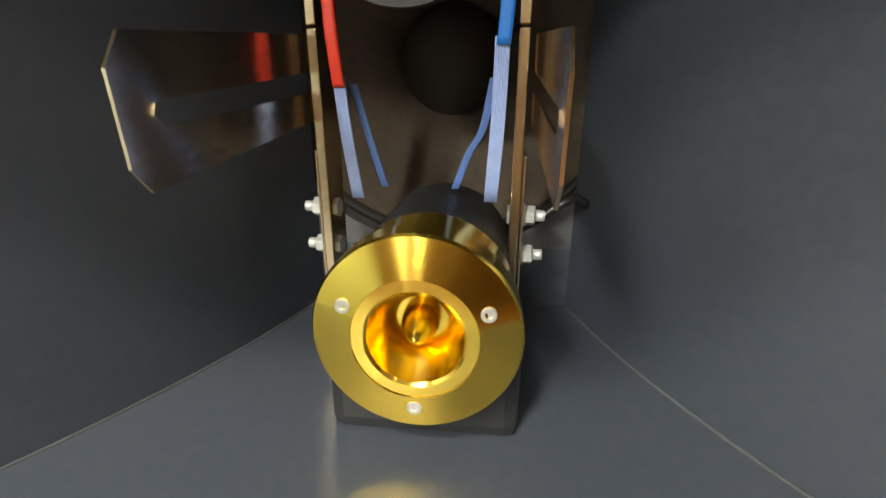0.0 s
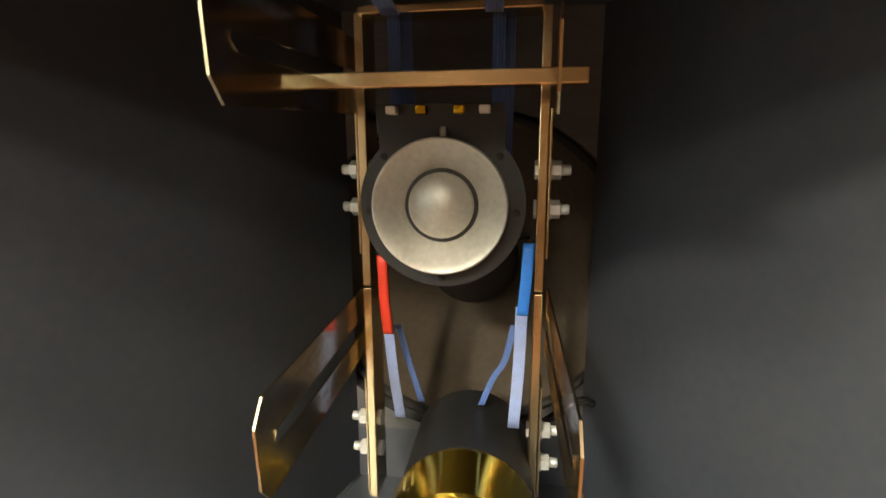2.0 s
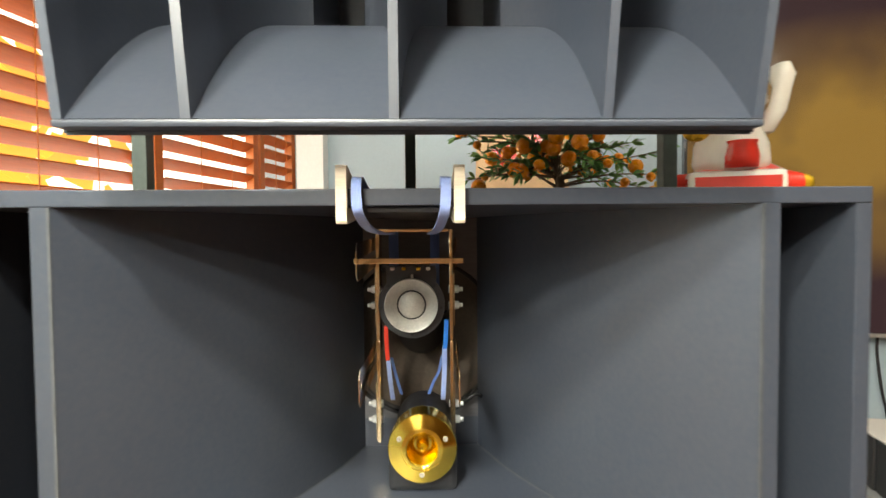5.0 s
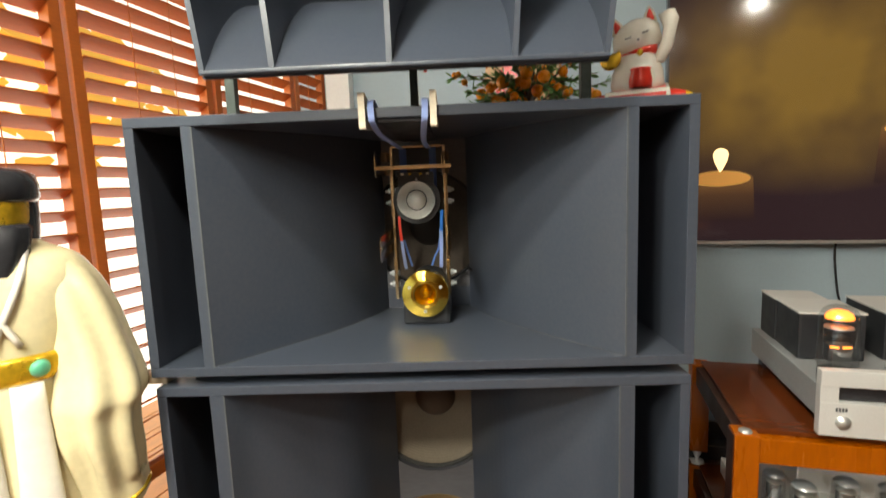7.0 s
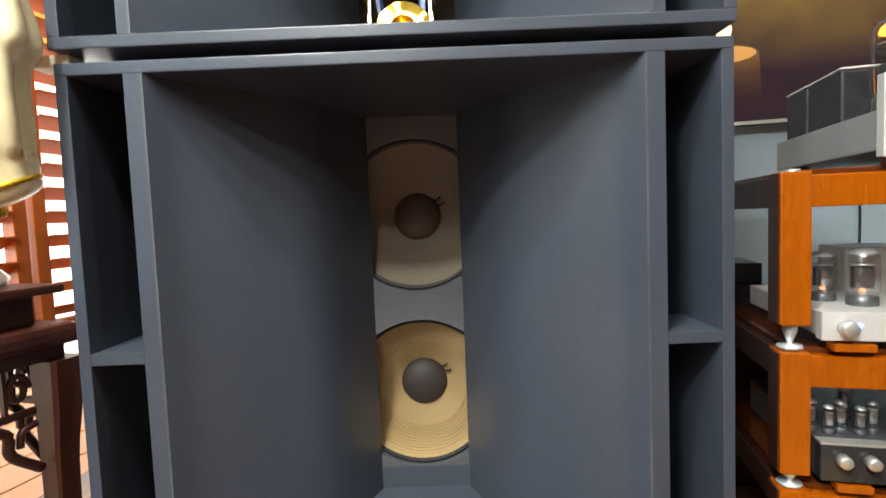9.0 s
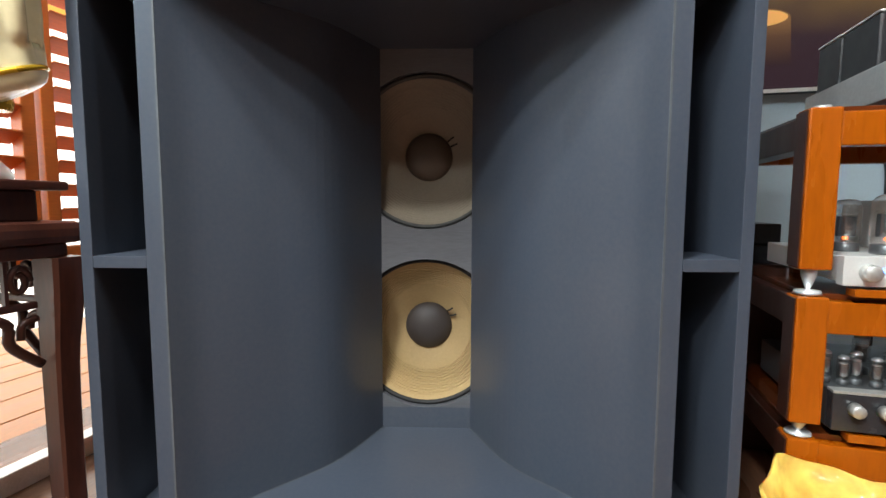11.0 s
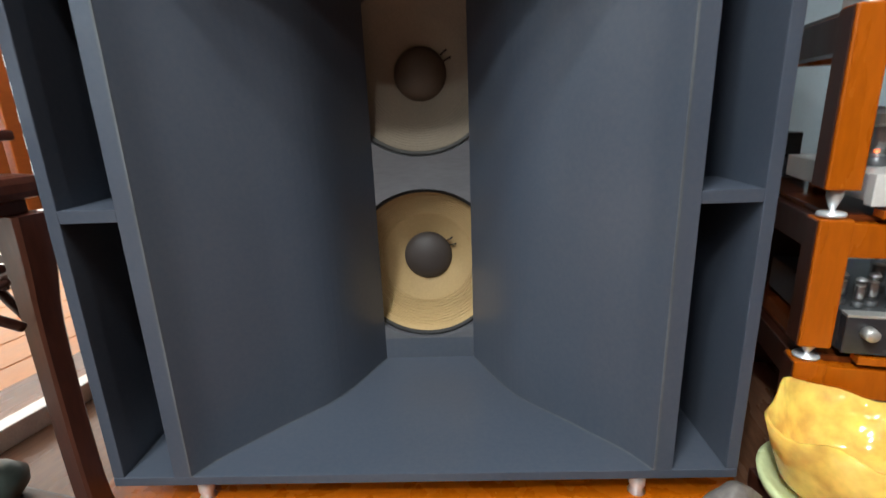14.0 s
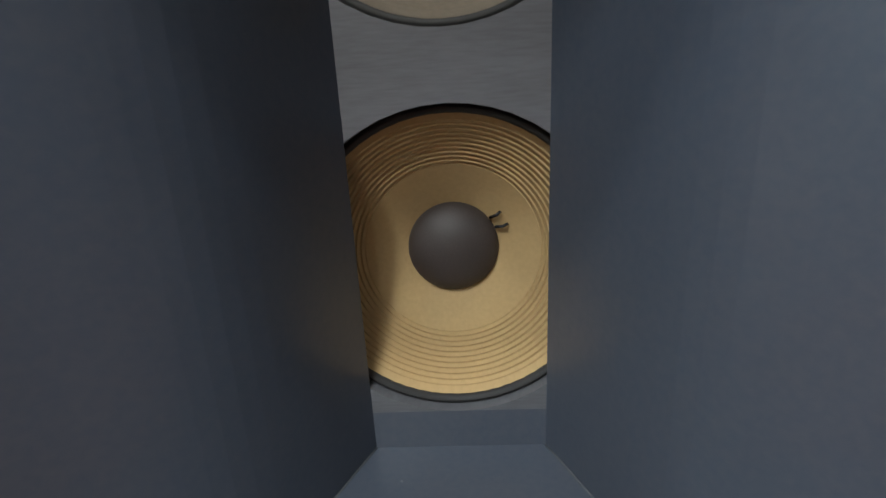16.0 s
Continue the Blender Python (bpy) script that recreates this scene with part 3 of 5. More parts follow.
for d in (-65, 66, 181):
    a = radians(d)
    bm = bmesh.new()
    lathe(bm, [(0, 0.0002), (0.0022, 0.0002), (0.0024, 0.0016), (0.0042, 0.0016), (0.0048, 0.0008), (0.0048, -0.002)], FACE, 24, crease=True)
    part("cap_screw", bm, ALU, tw, m=pose(0.047 * math.sin(a), -0.0036, 0.047 * math.cos(a)))
bm = bmesh.new()
box(bm, (-0.066, 0.024, -0.09), (0.066, 0.17, -0.02), None, 0.01)
part("base_block", bm, BLACK, tw, "black rounded foot block")


def cable(name, label, pts, width, mat, ribs=0, sleeve=None, side=(1, 0, 0)):
    c = thing(name, label, "cable", RIG, "driver cables")
    part("ribbon", ribbon(bmesh.new(), spline(pts, 6), width, 0.0022, side, 0, ribs), mat, c)
    if sleeve:
        col, spts = sleeve
        part("sleeve", ribbon(bmesh.new(), spline(spts, 5), width * 1.0, 0.0045, side), col, c)
    return c


cable("ribbon_cable", "flat blue cable with a red heat-shrink sleeve", [(-0.052, -0.02, 1.315), (-0.048, -0.022, 1.275), (-0.043, -0.02, 1.232)], 0.0088, PALE_CABLE, 6,
      (RED_SLEEVE, [(-0.0545, -0.024, 1.376), (-0.0535, -0.024, 1.344), (-0.0525, -0.023, 1.325), (-0.0515, -0.021, 1.309)]))
cable("ribbon_cable", "flat blue cable with a bright blue heat-shrink sleeve", [(0.0575, -0.034, 1.34), (0.0565, -0.033, 1.29), (0.0535, -0.028, 1.235)], 0.0095, PALE_CABLE, 6,
      (BLUE_SLEEVE, [(0.0615, -0.034, 1.39), (0.06, -0.035, 1.36), (0.0582, -0.035, 1.335)]))
cable("ribbon_cable", "flat dark blue cable behind the tweeter", [(-0.047, -0.005, 1.31), (-0.039, 0.0, 1.273), (-0.029, 0.004, 1.235)], 0.006, BLUE_CABLE, 3)
cable("ribbon_cable", "flat dark blue cable behind the tweeter", [(0.052, -0.005, 1.315), (0.045, 0.0, 1.281), (0.035, 0.003, 1.262), (0.025, 0.005, 1.235)], 0.006, BLUE_CABLE, 3)
lead = thing("speaker_lead", "black round lead behind the tweeter", "cable")
part("lead", tube(bmesh.new(), spline([(0.02, 0.41, 1.18), (0.07, 0.43, 1.19), (0.11, 0.435, 1.215), (0.125, 0.44, 1.21)], 6), 0.004, 8), INK, lead)

# plywood hooks over the top board
for s, x in ((-1, -0.083), (1, 0.0525)):
    hook = thing("plywood_hook", "pale plywood hook clamped over the cabinet's top edge", "hook", pose(x, 0, 0), "hooks")
    bm = bmesh.new()
    yz = Matrix(((0, 0, 1, -0.007), (1, 0, 0, 0), (0, 1, 0, 0), (0, 0, 0, 1)))
    prism(bm, [(-0.01, 1.564), (-0.012, 1.567), (-0.012, 1.628), (-0.01, 1.631), (-0.002, 1.631), (0.075, 1.613), (0.08, 1.607), (-0.0025, 1.607), (-0.0025, 1.5825), (0.08, 1.5825), (0.06, 1.57), (0.0, 1.564)], 0, 0.0125, yz)
    part("board", bm, PLY, hook)
    xx = -s * 0.0165
    c = thing("ribbon_cable", "flat blue cable looped over the cabinet edge to the rig", "cable", pose(x, 0, 0), "driver cables")
    tx = -s * 0.028
    pts = [(xx, 0.1, 1.608), (xx, 0.05, 1.612), (xx, 0.01, 1.618), (xx, -0.008, 1.612), (xx, -0.01, 1.596), (xx - s * 0.002, -0.006, 1.575), (xx - s * 0.008, 0.05, 1.558), (tx - s * 0.004, 0.18, 1.552), (tx - s * 0.004, 0.34, 1.552)]
    part("ribbon", ribbon(bmesh.new(), spline(pts, 6), 0.0125, 0.003, (1, 0, 0), 0, 7), PALE_CABLE, c)
    for dy in (0, 1):
        bm = bmesh.new()
        ribbon(bm, [(tx + dy * 0.008, 0.37 + dy * 0.01, 1.556), (tx + dy * 0.008, 0.385 + dy * 0.01, 1.43)], 0.01, 0.002, (1, 0, 0), 0, 4)
        part("tail", bm, BLUE_CABLE, c)
single("hanger_plate", bm_box((-0.058, 0.01, 1.577), (0.037, 0.43, 1.5845), 0.003), BLACK, "black plate under the horn's ceiling that carries the rig", "hanger")
# ---- on top: the sectoral horn and its posts ----
th = thing("sectoral_horn", "slate-grey four-cell sectoral horn on thin posts", "loudspeaker horn", pose(-0.016, -0.08, 1.667))
HW, TOPZ = 0.374, 0.5
part("roof_plate", prism(bmesh.new(), [(-HW - 0.075, 0.0), (HW + 0.075, 0.0), (HW + 0.075, 0.56), (-HW - 0.075, 0.56)], TOPZ, TOPZ + 0.012), PAINT, th)
xs = [-0.331, -0.207, -0.002, 0.214, 0.37]
part("lower_lip", bm_box((xs[0] - 0.006, -0.002, -0.008), (xs[-1] + 0.006, 0.02, 0.0), 0.003), PAINT, th)
SPREAD = 0.34                              # the vanes fan out upwards


def fan(x, z):
    return x * (1 + SPREAD * z)


XZ = Matrix(((1, 0, 0, 0), (0, 0, 1, 0), (0, 1, 0, 0), (0, 0, 0, 1)))
YZ = Matrix(((0, 0, 1, 0), (1, 0, 0, 0), (0, 1, 0, 0), (0, 0, 0, 1)))
for x in xs:
    bm = prism(bmesh.new(), [(x - 0.005, 0.0), (x + 0.005, 0.0), (fan(x, TOPZ) + 0.005, TOPZ), (fan(x, TOPZ) - 0.005, TOPZ)], -0.001, 0.02, XZ)
    part("vane_edge", bm, PAINT, th)
for a, b in zip(xs, xs[1:]):
    # each cell narrows and its floor climbs to a throat that runs straight back
    bm = bmesh.new()
    a, b = a + 0.005, b - 0.005
    mid_x = (a + b) / 2
    strip = []
    for i in range(18):
        u = min(1.0, i / 16)
        k = 1 - math.sqrt(max(0.0, 1 - (0.97 * u) ** 2))
        half_w = (b - a) * 0.11
        y, z = (0.002 + 0.3 * u, 0.001 + 0.2 * math.sin(u * math.pi / 2)) if i < 17 else (0.55, 0.201)
        xl, xr = a + (mid_x - half_w - a) * k, b + (mid_x + half_w - b) * k
        f0, f1 = 1 + SPREAD * z * (1 - k), 1 + SPREAD * TOPZ * (1 - k)
        strip.append([bm.verts.new(p) for p in ((xl * f1, y, TOPZ), (xl * f0, y, z), (xl * f0, y, z), (xr * f0, y, z), (xr * f0, y, z), (xr * f1, y, TOPZ))])
    for r0, r1 in zip(strip, strip[1:]):
        for j in (0, 2, 4):
            f = bm.faces.new((r0[j], r0[j + 1], r1[j + 1], r1[j]))
            f.smooth = True
    bmesh.ops.remove_doubles(bm, verts=bm.verts, dist=1e-5)
    for e in bm.edges:
        e.smooth = e.calc_face_angle(0.0) < 0.6
    part("cell", bm, PAINT, th)
part("back_plate", bm_box((-HW, 0.5515, 0.16), (HW, 0.56, TOPZ), 0.002), PAINT, th)
xa = xs[0] - 0.006, xs[-1] + 0.006
part("underside", prism(bmesh.new(), [(0.02, -0.012), (0.302, 0.165), (0.55, 0.168), (0.55, 0.178), (0.3, 0.176), (0.02, -0.002)], xa[0], xa[1], YZ), PAINT, th)
for x in xa:
    lean = Matrix(((0, SPREAD * x, 1, 0), (1, 0, 0, 0), (0, 1, 0, 0), (0, 0, 0, 1)))
    part("flank", prism(bmesh.new(), [(0.02, -0.01), (0.302, 0.165), (0.55, 0.168), (0.55, TOPZ), (0.02, TOPZ)], x - 0.004, x + 0.004, lean), PAINT, th)
for x, y, zt in ((-0.412, 0.18, 2.1668), (0.378, 0.16, 2.1668), (-0.02, 0.47, 2.1668)):
    bm = bmesh.new()
    box(bm, (x - 0.011, y - 0.011, 1.605), (x + 0.011, y + 0.011, zt), None, 0.002)
    single("horn_post", bm, POST, "thin dark green metal post under the top horn", "post", group="horn posts")

# lucky cat on the cabinet's corner
bm = bmesh.new()
lathe(bm, [(0, -0.1), (0.008, -0.1), (0.011, -0.094), (0.013, -0.088)], pose(0, 0, 0.017, 0, 90, 0), 24, 2)
lathe(bm, [(0.013, -0.088), (0.017, -0.07), (0.0172, 0.07), (0.013, 0.088)], pose(0, 0, 0.017, 0, 90, 0), 24, 1)
lathe(bm, [(0.013, 0.088), (0.011, 0.094), (0.008, 0.1), (0, 0.1)], pose(0, 0, 0.017, 0, 90, 0), 24, 2)
box(bm, (-0.06, -0.045, 0.0), (0.06, 0.05, 0.033), None, 0.008, 1)
base_verts = len(bm.verts)
loft(bm, [oval((0, 0, 0.013 + h), rx, ry) for h, rx, ry in ((0, 0.044, 0.036), (0.012, 0.05, 0.042), (0.035, 0.048, 0.042), (0.055, 0.04, 0.036), (0.068, 0.03, 0.028))], 0)
loft(bm, [oval((0, 0, 0.078 + h), rx, ry) for h, rx, ry in ((0, 0.02, 0.02), (0.006, 0.036, 0.031), (0.022, 0.046, 0.037), (0.04, 0.044, 0.035), (0.054, 0.03, 0.026), (0.061, 0.01, 0.01))], 0)
lathe(bm, [(0.03, -0.004), (0.034, 0), (0.033, 0.005), (0.028, 0.008)], pose(0, 0, 0.078) @ Matrix.Diagonal((1.05, 0.98, 1, 1)), 32, 1)
for s in (-1, 1):
    loft(bm, [oval((s * 0.028, 0, 0.125), 0.015, 0.008, 12), oval((s * 0.031, 0, 0.143), 0.009, 0.006, 12), oval((s * 0.032, 0, 0.154), 0.002, 0.002, 12)], 0)
    loft(bm, [oval((s * 0.029, -0.0075, 0.127), 0.008, 0.003, 10), oval((s * 0.031, -0.006, 0.14), 0.005, 0.002, 10), oval((s * 0.032, -0.004, 0.148), 0.001, 0.001, 10)], 1)
loft(bm, [oval((0.038, -0.012, 0.06), 0.012, 0.012, 14), oval((0.052, -0.016, 0.085), 0.012, 0.012, 14), oval((0.058, -0.018, 0.115), 0.012, 0.011, 14), oval((0.058, -0.02, 0.128), 0.015, 0.013, 14), oval((0.058, -0.022, 0.142), 0.008, 0.008, 14)], 0)
lathe(bm, [(0, 0.0), (0.02, 0.0), (0.022, 0.012), (0.018, 0.028), (0.02, 0.032), (0, 0.034)], pose(0.006, -0.036, 0.016), 20, 1)
lathe(bm, [(0, 0), (0.02, 0), (0.02, 0.005), (0, 0.006)], pose(-0.048, -0.03, 0.07, 80, 0, -15), 20, 2)
lathe(bm, [(0.006 * math.cos(a), 0.006 * math.sin(a)) for a in [-1.5 + 0.3 * k for k in range(11)]], pose(0.005, -0.033, 0.076), 14, 2)
for s in (-1, 1):
    box(bm, (0.016 * s - 0.006, -0.037, 0.104), (0.016 * s + 0.006, -0.0355, 0.106), None, 0, 3)
box(bm, (-0.002, -0.039, 0.095), (0.003, -0.037, 0.098), None, 0, 3)
bm.verts.ensure_lookup_table()
tilt = Matrix.Translation((0, 0, 0.1)) @ Euler((0, radians(-13), 0)).to_matrix().to_4x4() @ Matrix.Translation((0, 0, -0.1))
for v in bm.verts[base_verts:]:
    if v.co.z > 0.083 and v.co.x < 0.044:      # the head leans to one side
        v.co = tilt @ v.co
    v.co.z += 0.02
single("lucky_cat_figurine", bm, [IVORY, RED, GOLD, INK], "white ceramic waving cat figurine on a red base", "figurine", pose(0.51, 0.215, 1.605, 0, 0, -20) @ Matrix.Diagonal((1.14, 1.14, 1.26, 1)))

# little fruit tree on the cabinet, behind the front edge
rng = random.Random(7)
tree = thing("fruit_bonsai", "small potted tree with shiny orange fruit and slender leaves", "potted tree", pose(0.325, 0.6, 1.605) @ Matrix.Scale(1.05, 4))
bm = bmesh.new()
lathe(bm, [(0, 0), (0.05, 0), (0.06, 0.016), (0.062, 0.022), (0.055, 0.022), (0.053, 0.016), (0, 0.016)], None, 32)
part("pot", bm, POT, tree)
bm = bmesh.new()
tube(bm, [(0, 0, 0.015), (0.01, 0.0, 0.06), (-0.005, 0, 0.12)], [0.014, 0.011, 0.008], 10)
tips = []
for k in range(46):
    a = 2 * math.pi * (k + rng.random()) / 46
    e = rng.uniform(-0.15, 1.25)
    L = rng.uniform(0.13, 0.25)
    d = Vector((math.cos(a) * math.cos(e) * 1.15, math.sin(a) * math.cos(e) * 0.7, 0.82 * math.sin(e)))
    p0 = Vector((0, 0, rng.uniform(0.05, 0.12)))
    sp = spline([p0, p0 + d * L * 0.5 + Vector((0, 0, 0.02)), p0 + d * L + Vector((0, 0, rng.uniform(-0.01, 0.04)))], 6)
    tube(bm, sp, [0.003 - 0.0022 * i / len(sp) for i in range(len(sp))], 5)
    tips.append(sp)
part("trunk", bm, BARK, tree)
bm = bmesh.new()
for sp in tips:
    for k in range(28):
        i = rng.randrange(3, len(sp))
        q = sp[i]
        d = (sp[i] - sp[i - 1]).normalized()
        d = (d + Vector([rng.uniform(-0.9, 0.9) for _ in range(3)])).normalized()
        m = Matrix.Translation(q) @ d.to_track_quat("Y", "Z").to_matrix().to_4x4() @ pose(0, 0, 0, 0, rng.uniform(-60, 60), 0) @ Matrix.Scale(rng.uniform(0.55, 0.95), 4)
        rows = [(0, 0.0), (0.008, 0.0035), (0.017, 0.0055), (0.027, 0.0045), (0.036, 0.0)]
        left = [bm.verts.new(m @ Vector((-w, y, 0.0016 - 2 * y * y))) for y, w in rows[1:-1]]
        mids = [bm.verts.new(m @ Vector((0, y, -2 * y * y))) for y, w in rows]
        right = [bm.verts.new(m @ Vector((w, y, 0.0016 - 2 * y * y))) for y, w in rows[1:-1]]
        for side in (left, right):
            bm.faces.new((mids[0], mids[1], side[0]))
            for i2 in range(2):
                bm.faces.new((mids[i2 + 1], mids[i2 + 2], side[i2 + 1], side[i2]))
            bm.faces.new((mids[3], mids[4], side[2]))
tagged(part("foliage", bm, LEAF, tree), kind="stuff")
bm = bmesh.new()
lathe(bm, [(0, -0.0185)] + [(0.018 * math.cos(a), 0.0175 * math.sin(a)) for a in [-math.pi / 2 + k * math.pi / 10 for k in range(1, 10)]] + [(0.004, 0.018), (0.003, 0.021), (0.0055, 0.027), (0.002, 0.024), (0, 0.021)], None, 18)
fm = mesh("fruit", bm, FRUIT)
for k in range(72):
    sp = tips[k % len(tips)]
    q = sp[rng.randrange(5, len(sp))] + Vector((rng.uniform(-0.012, 0.012), rng.uniform(-0.03, 0.0), rng.uniform(-0.02, 0.005)))
    o = new("fruit", fm)
    o.parent = tree
    o.matrix_basis = Matrix.Translation(q) @ Euler((rng.uniform(2, 4), rng.uniform(-0.8, 0.8), 0)).to_matrix().to_4x4() @ Matrix.Scale(rng.choice((0.5, 0.6, 0.7, 0.8, 1.0)), 4)

# wall hanging and lantern behind the tree
hang = thing("wall_hanging", "tan woven cone-shaped hanging with red flowers on the wall", "wall hanging", ROOM @ pose(0.03, 1.705, 1.74))
bm = bmesh.new()
prism(bm, [(-0.21, 0), (0.21, 0), (0.2, 0.22), (0.13, 0.6), (0.05, 0.85), (-0.05, 0.85), (-0.13, 0.6), (-0.2, 0.22)], -0.01, 0.01, FACE)
part("cloth", bm, CLOTH, hang)
for x, z, r in ((-0.03, 0.32, 0.075), (0.06, 0.2, 0.05), (-0.08, 0.16, 0.05), (0.03, 0.5, 0.04)):
    bm = bmesh.new()
    prism(bm, [(r * (1 + 0.25 * math.cos(5 * a)) * math.cos(a), r * (1 + 0.25 * math.cos(5 * a)) * math.sin(a)) for a in [k * math.pi / 20 for k in range(40)]], 0.011, 0.013, FACE)
    part("flower", bm, RED, hang, m=pose(x, 0, z))
lan = thing("hanging_lantern", "dark round hanging ornament with a red tassel", "ornament", pose(0.0, 0.62, 1.835))
bm = bmesh.new()
lathe(bm, [(0.0, 0.06), (0.05, 0.06), (0.056, 0.075), (0.05, 0.1), (0, 0.11)], None, 32)
part("bowl", bm, POST, lan)
bm = bmesh.new()
tube(bm, [(0, 0, 0.06), (0.004, 0, 0.03), (0.006, 0, -0.03)], [0.002, 0.004, 0.006], 8)
part("tassel", bm, RED, lan)
bm = bmesh.new()
tube(bm, [(0, 0, 0.1), (0, 0, H - 1.835)], 0.0015, 6)
part("cord", bm, INK, lan)

# ---- television on the back wall ----
def screen_material():
    m = bpy.data.materials.new("screen_picture")
    m.use_nodes = True
    n, link = m.node_tree.nodes, m.node_tree.links.new
    p = n["Principled BSDF"]
    co = n.new("ShaderNodeTexCoord")
    mp = n.new("ShaderNodeMapping")
    mp.inputs["Location"].default_value, mp.inputs["Scale"].default_value = (0.75, 0, -0.1), (1.2, 1, 1.9)
    link(co.outputs["Object"], mp.inputs[0])
    g = n.new("ShaderNodeTexGradient")
    g.gradient_type = "SPHERICAL"
    link(mp.outputs[0], g.inputs[0])
    ns = n.new("ShaderNodeTexNoise")
    ns.inputs["Scale"].default_value = 4.0
    link(co.outputs["Object"], ns.inputs[0])
    mul = n.new("ShaderNodeMath")
    mul.operation = "MULTIPLY"
    link(g.outputs["Fac"], mul.inputs[0])
    link(ns.outputs[0], mul.inputs[1])
    r = n.new("ShaderNodeValToRGB")
    e = r.color_ramp.elements
    e[0].color, e[1].color = (0.05, 0.024, 0.032, 1), (0.42, 0.24, 0.055, 1)
    e[1].position = 0.4
    link(mul.outputs[0], r.inputs[0])
    link(r.outputs[0], p.inputs["Emission Color"])
    p.inputs["Emission Strength"].default_value = 0.55
    p.inputs["Base Color"].default_value = (0.01, 0.01, 0.012, 1)
    p.inputs["Roughness"].default_value = 0.12
    return m


TVM = ROOM @ pose(1.9, 1.64, 1.82)
tv = thing("television", "large black television showing candles in golden light", "television", TVM)
part("casing", bm_box((-1.2, 0.004, -0.685), (1.2, 0.05, 0.685), 0.004), INK, tv)
part("bracket", bm_box((-0.2, 0.05, -0.2), (0.2, 0.08, 0.2)), INK, tv)
part("screen", bm_box((-1.19, 0.0, -0.668), (1.19, 0.0035, 0.675)), screen_material(), tv)
part("lower_bezel", bm_box((-1.2, -0.002, -0.685), (1.2, 0.003, -0.67)), ALU, tv, "thin silver lower bezel")
CANDLE = bpy.data.materials.new("candle_picture")
CANDLE.use_nodes = True
cn, cl = CANDLE.node_tree.nodes, CANDLE.node_tree.links.new
where, parts_xyz, fade = cn.new("ShaderNodeTexCoord"), cn.new("ShaderNodeSeparateXYZ"), cn.new("ShaderNodeValToRGB")
cl(where.outputs["Generated"], parts_xyz.inputs[0])
cl(parts_xyz.outputs["Z"], fade.inputs[0])
fade.color_ramp.elements[0].color, fade.color_ramp.elements[1].color = (0.05, 0.024, 0.028, 1), (0.5, 0.24, 0.08, 1)
middle = fade.color_ramp.elements.new(0.5)
middle.color = (0.16, 0.075, 0.04, 1)
cl(fade.outputs[0], cn["Principled BSDF"].inputs["Emission Color"])
cn["Principled BSDF"].inputs["Base Color"].default_value = (0.01, 0.01, 0.012, 1)
cn["Principled BSDF"].inputs["Roughness"].default_value = 0.12
cn["Principled BSDF"].inputs["Emission Strength"].default_value = 0.5
TOPGLOW, FLAME = glow("wax_picture", (0.75, 0.36, 0.09), 0.3), glow("flame_picture", (1.0, 0.72, 0.42), 1.6)
for x, z, r in ((-0.965, -0.385, 0.135), (-0.2, -0.2, 0.16)):
    bm = bmesh.new()
    prism(bm, [(-1.08 * r, -1.4 * r), (1.08 * r, -1.4 * r), (1.03 * r, -0.4 * r), (r, 0.0)] + [(r * math.cos(a), 0.32 * r * math.sin(a)) for a in [math.pi * k / 16 for k in range(1, 16)]] + [(-r, 0.0)], 0.0008, 0.0012, FACE)
    part("pictured_candle", bm, CANDLE, tv, m=pose(x, 0, z))
    bm = bmesh.new()
    prism(bm, [(0.93 * r * math.cos(a), 0.02 * r + 0.26 * r * math.sin(a)) for a in [2 * math.pi * k / 32 for k in range(32)]], 0.0014, 0.0017, FACE)
    part("pictured_wax", bm, TOPGLOW, tv, m=pose(x, 0, z))
    bm = bmesh.new()
    prism(bm, [(0.028 * math.sin(a) * (1 - 0.45 * math.cos(a)) ** 1.3, 0.058 - 0.054 * math.cos(a)) for a in [2 * math.pi * k / 28 for k in range(28)]], 0.0019, 0.0022, FACE)
    part("pictured_flame", bm, FLAME, tv, m=pose(x, 0, z + 0.03))
c = thing("television_cable", "thin black cable hanging below the television", "cable", TVM)
part("cable", tube(bmesh.new(), spline([(-0.47, 0.06, -0.66), (-0.47, 0.065, -0.75), (-0.455, 0.06, -0.9), (-0.43, 0.06, -1.05), (-0.43, 0.065, -1.4), (-0.43, 0.07, -1.8)], 5), 0.005, 8), INK, c)

# ---- equipment rack ----
RACK = pose(0.723, 0.15, 0, 0, 0, -14)
RW, RD, PW = 0.62, 0.52, 0.054


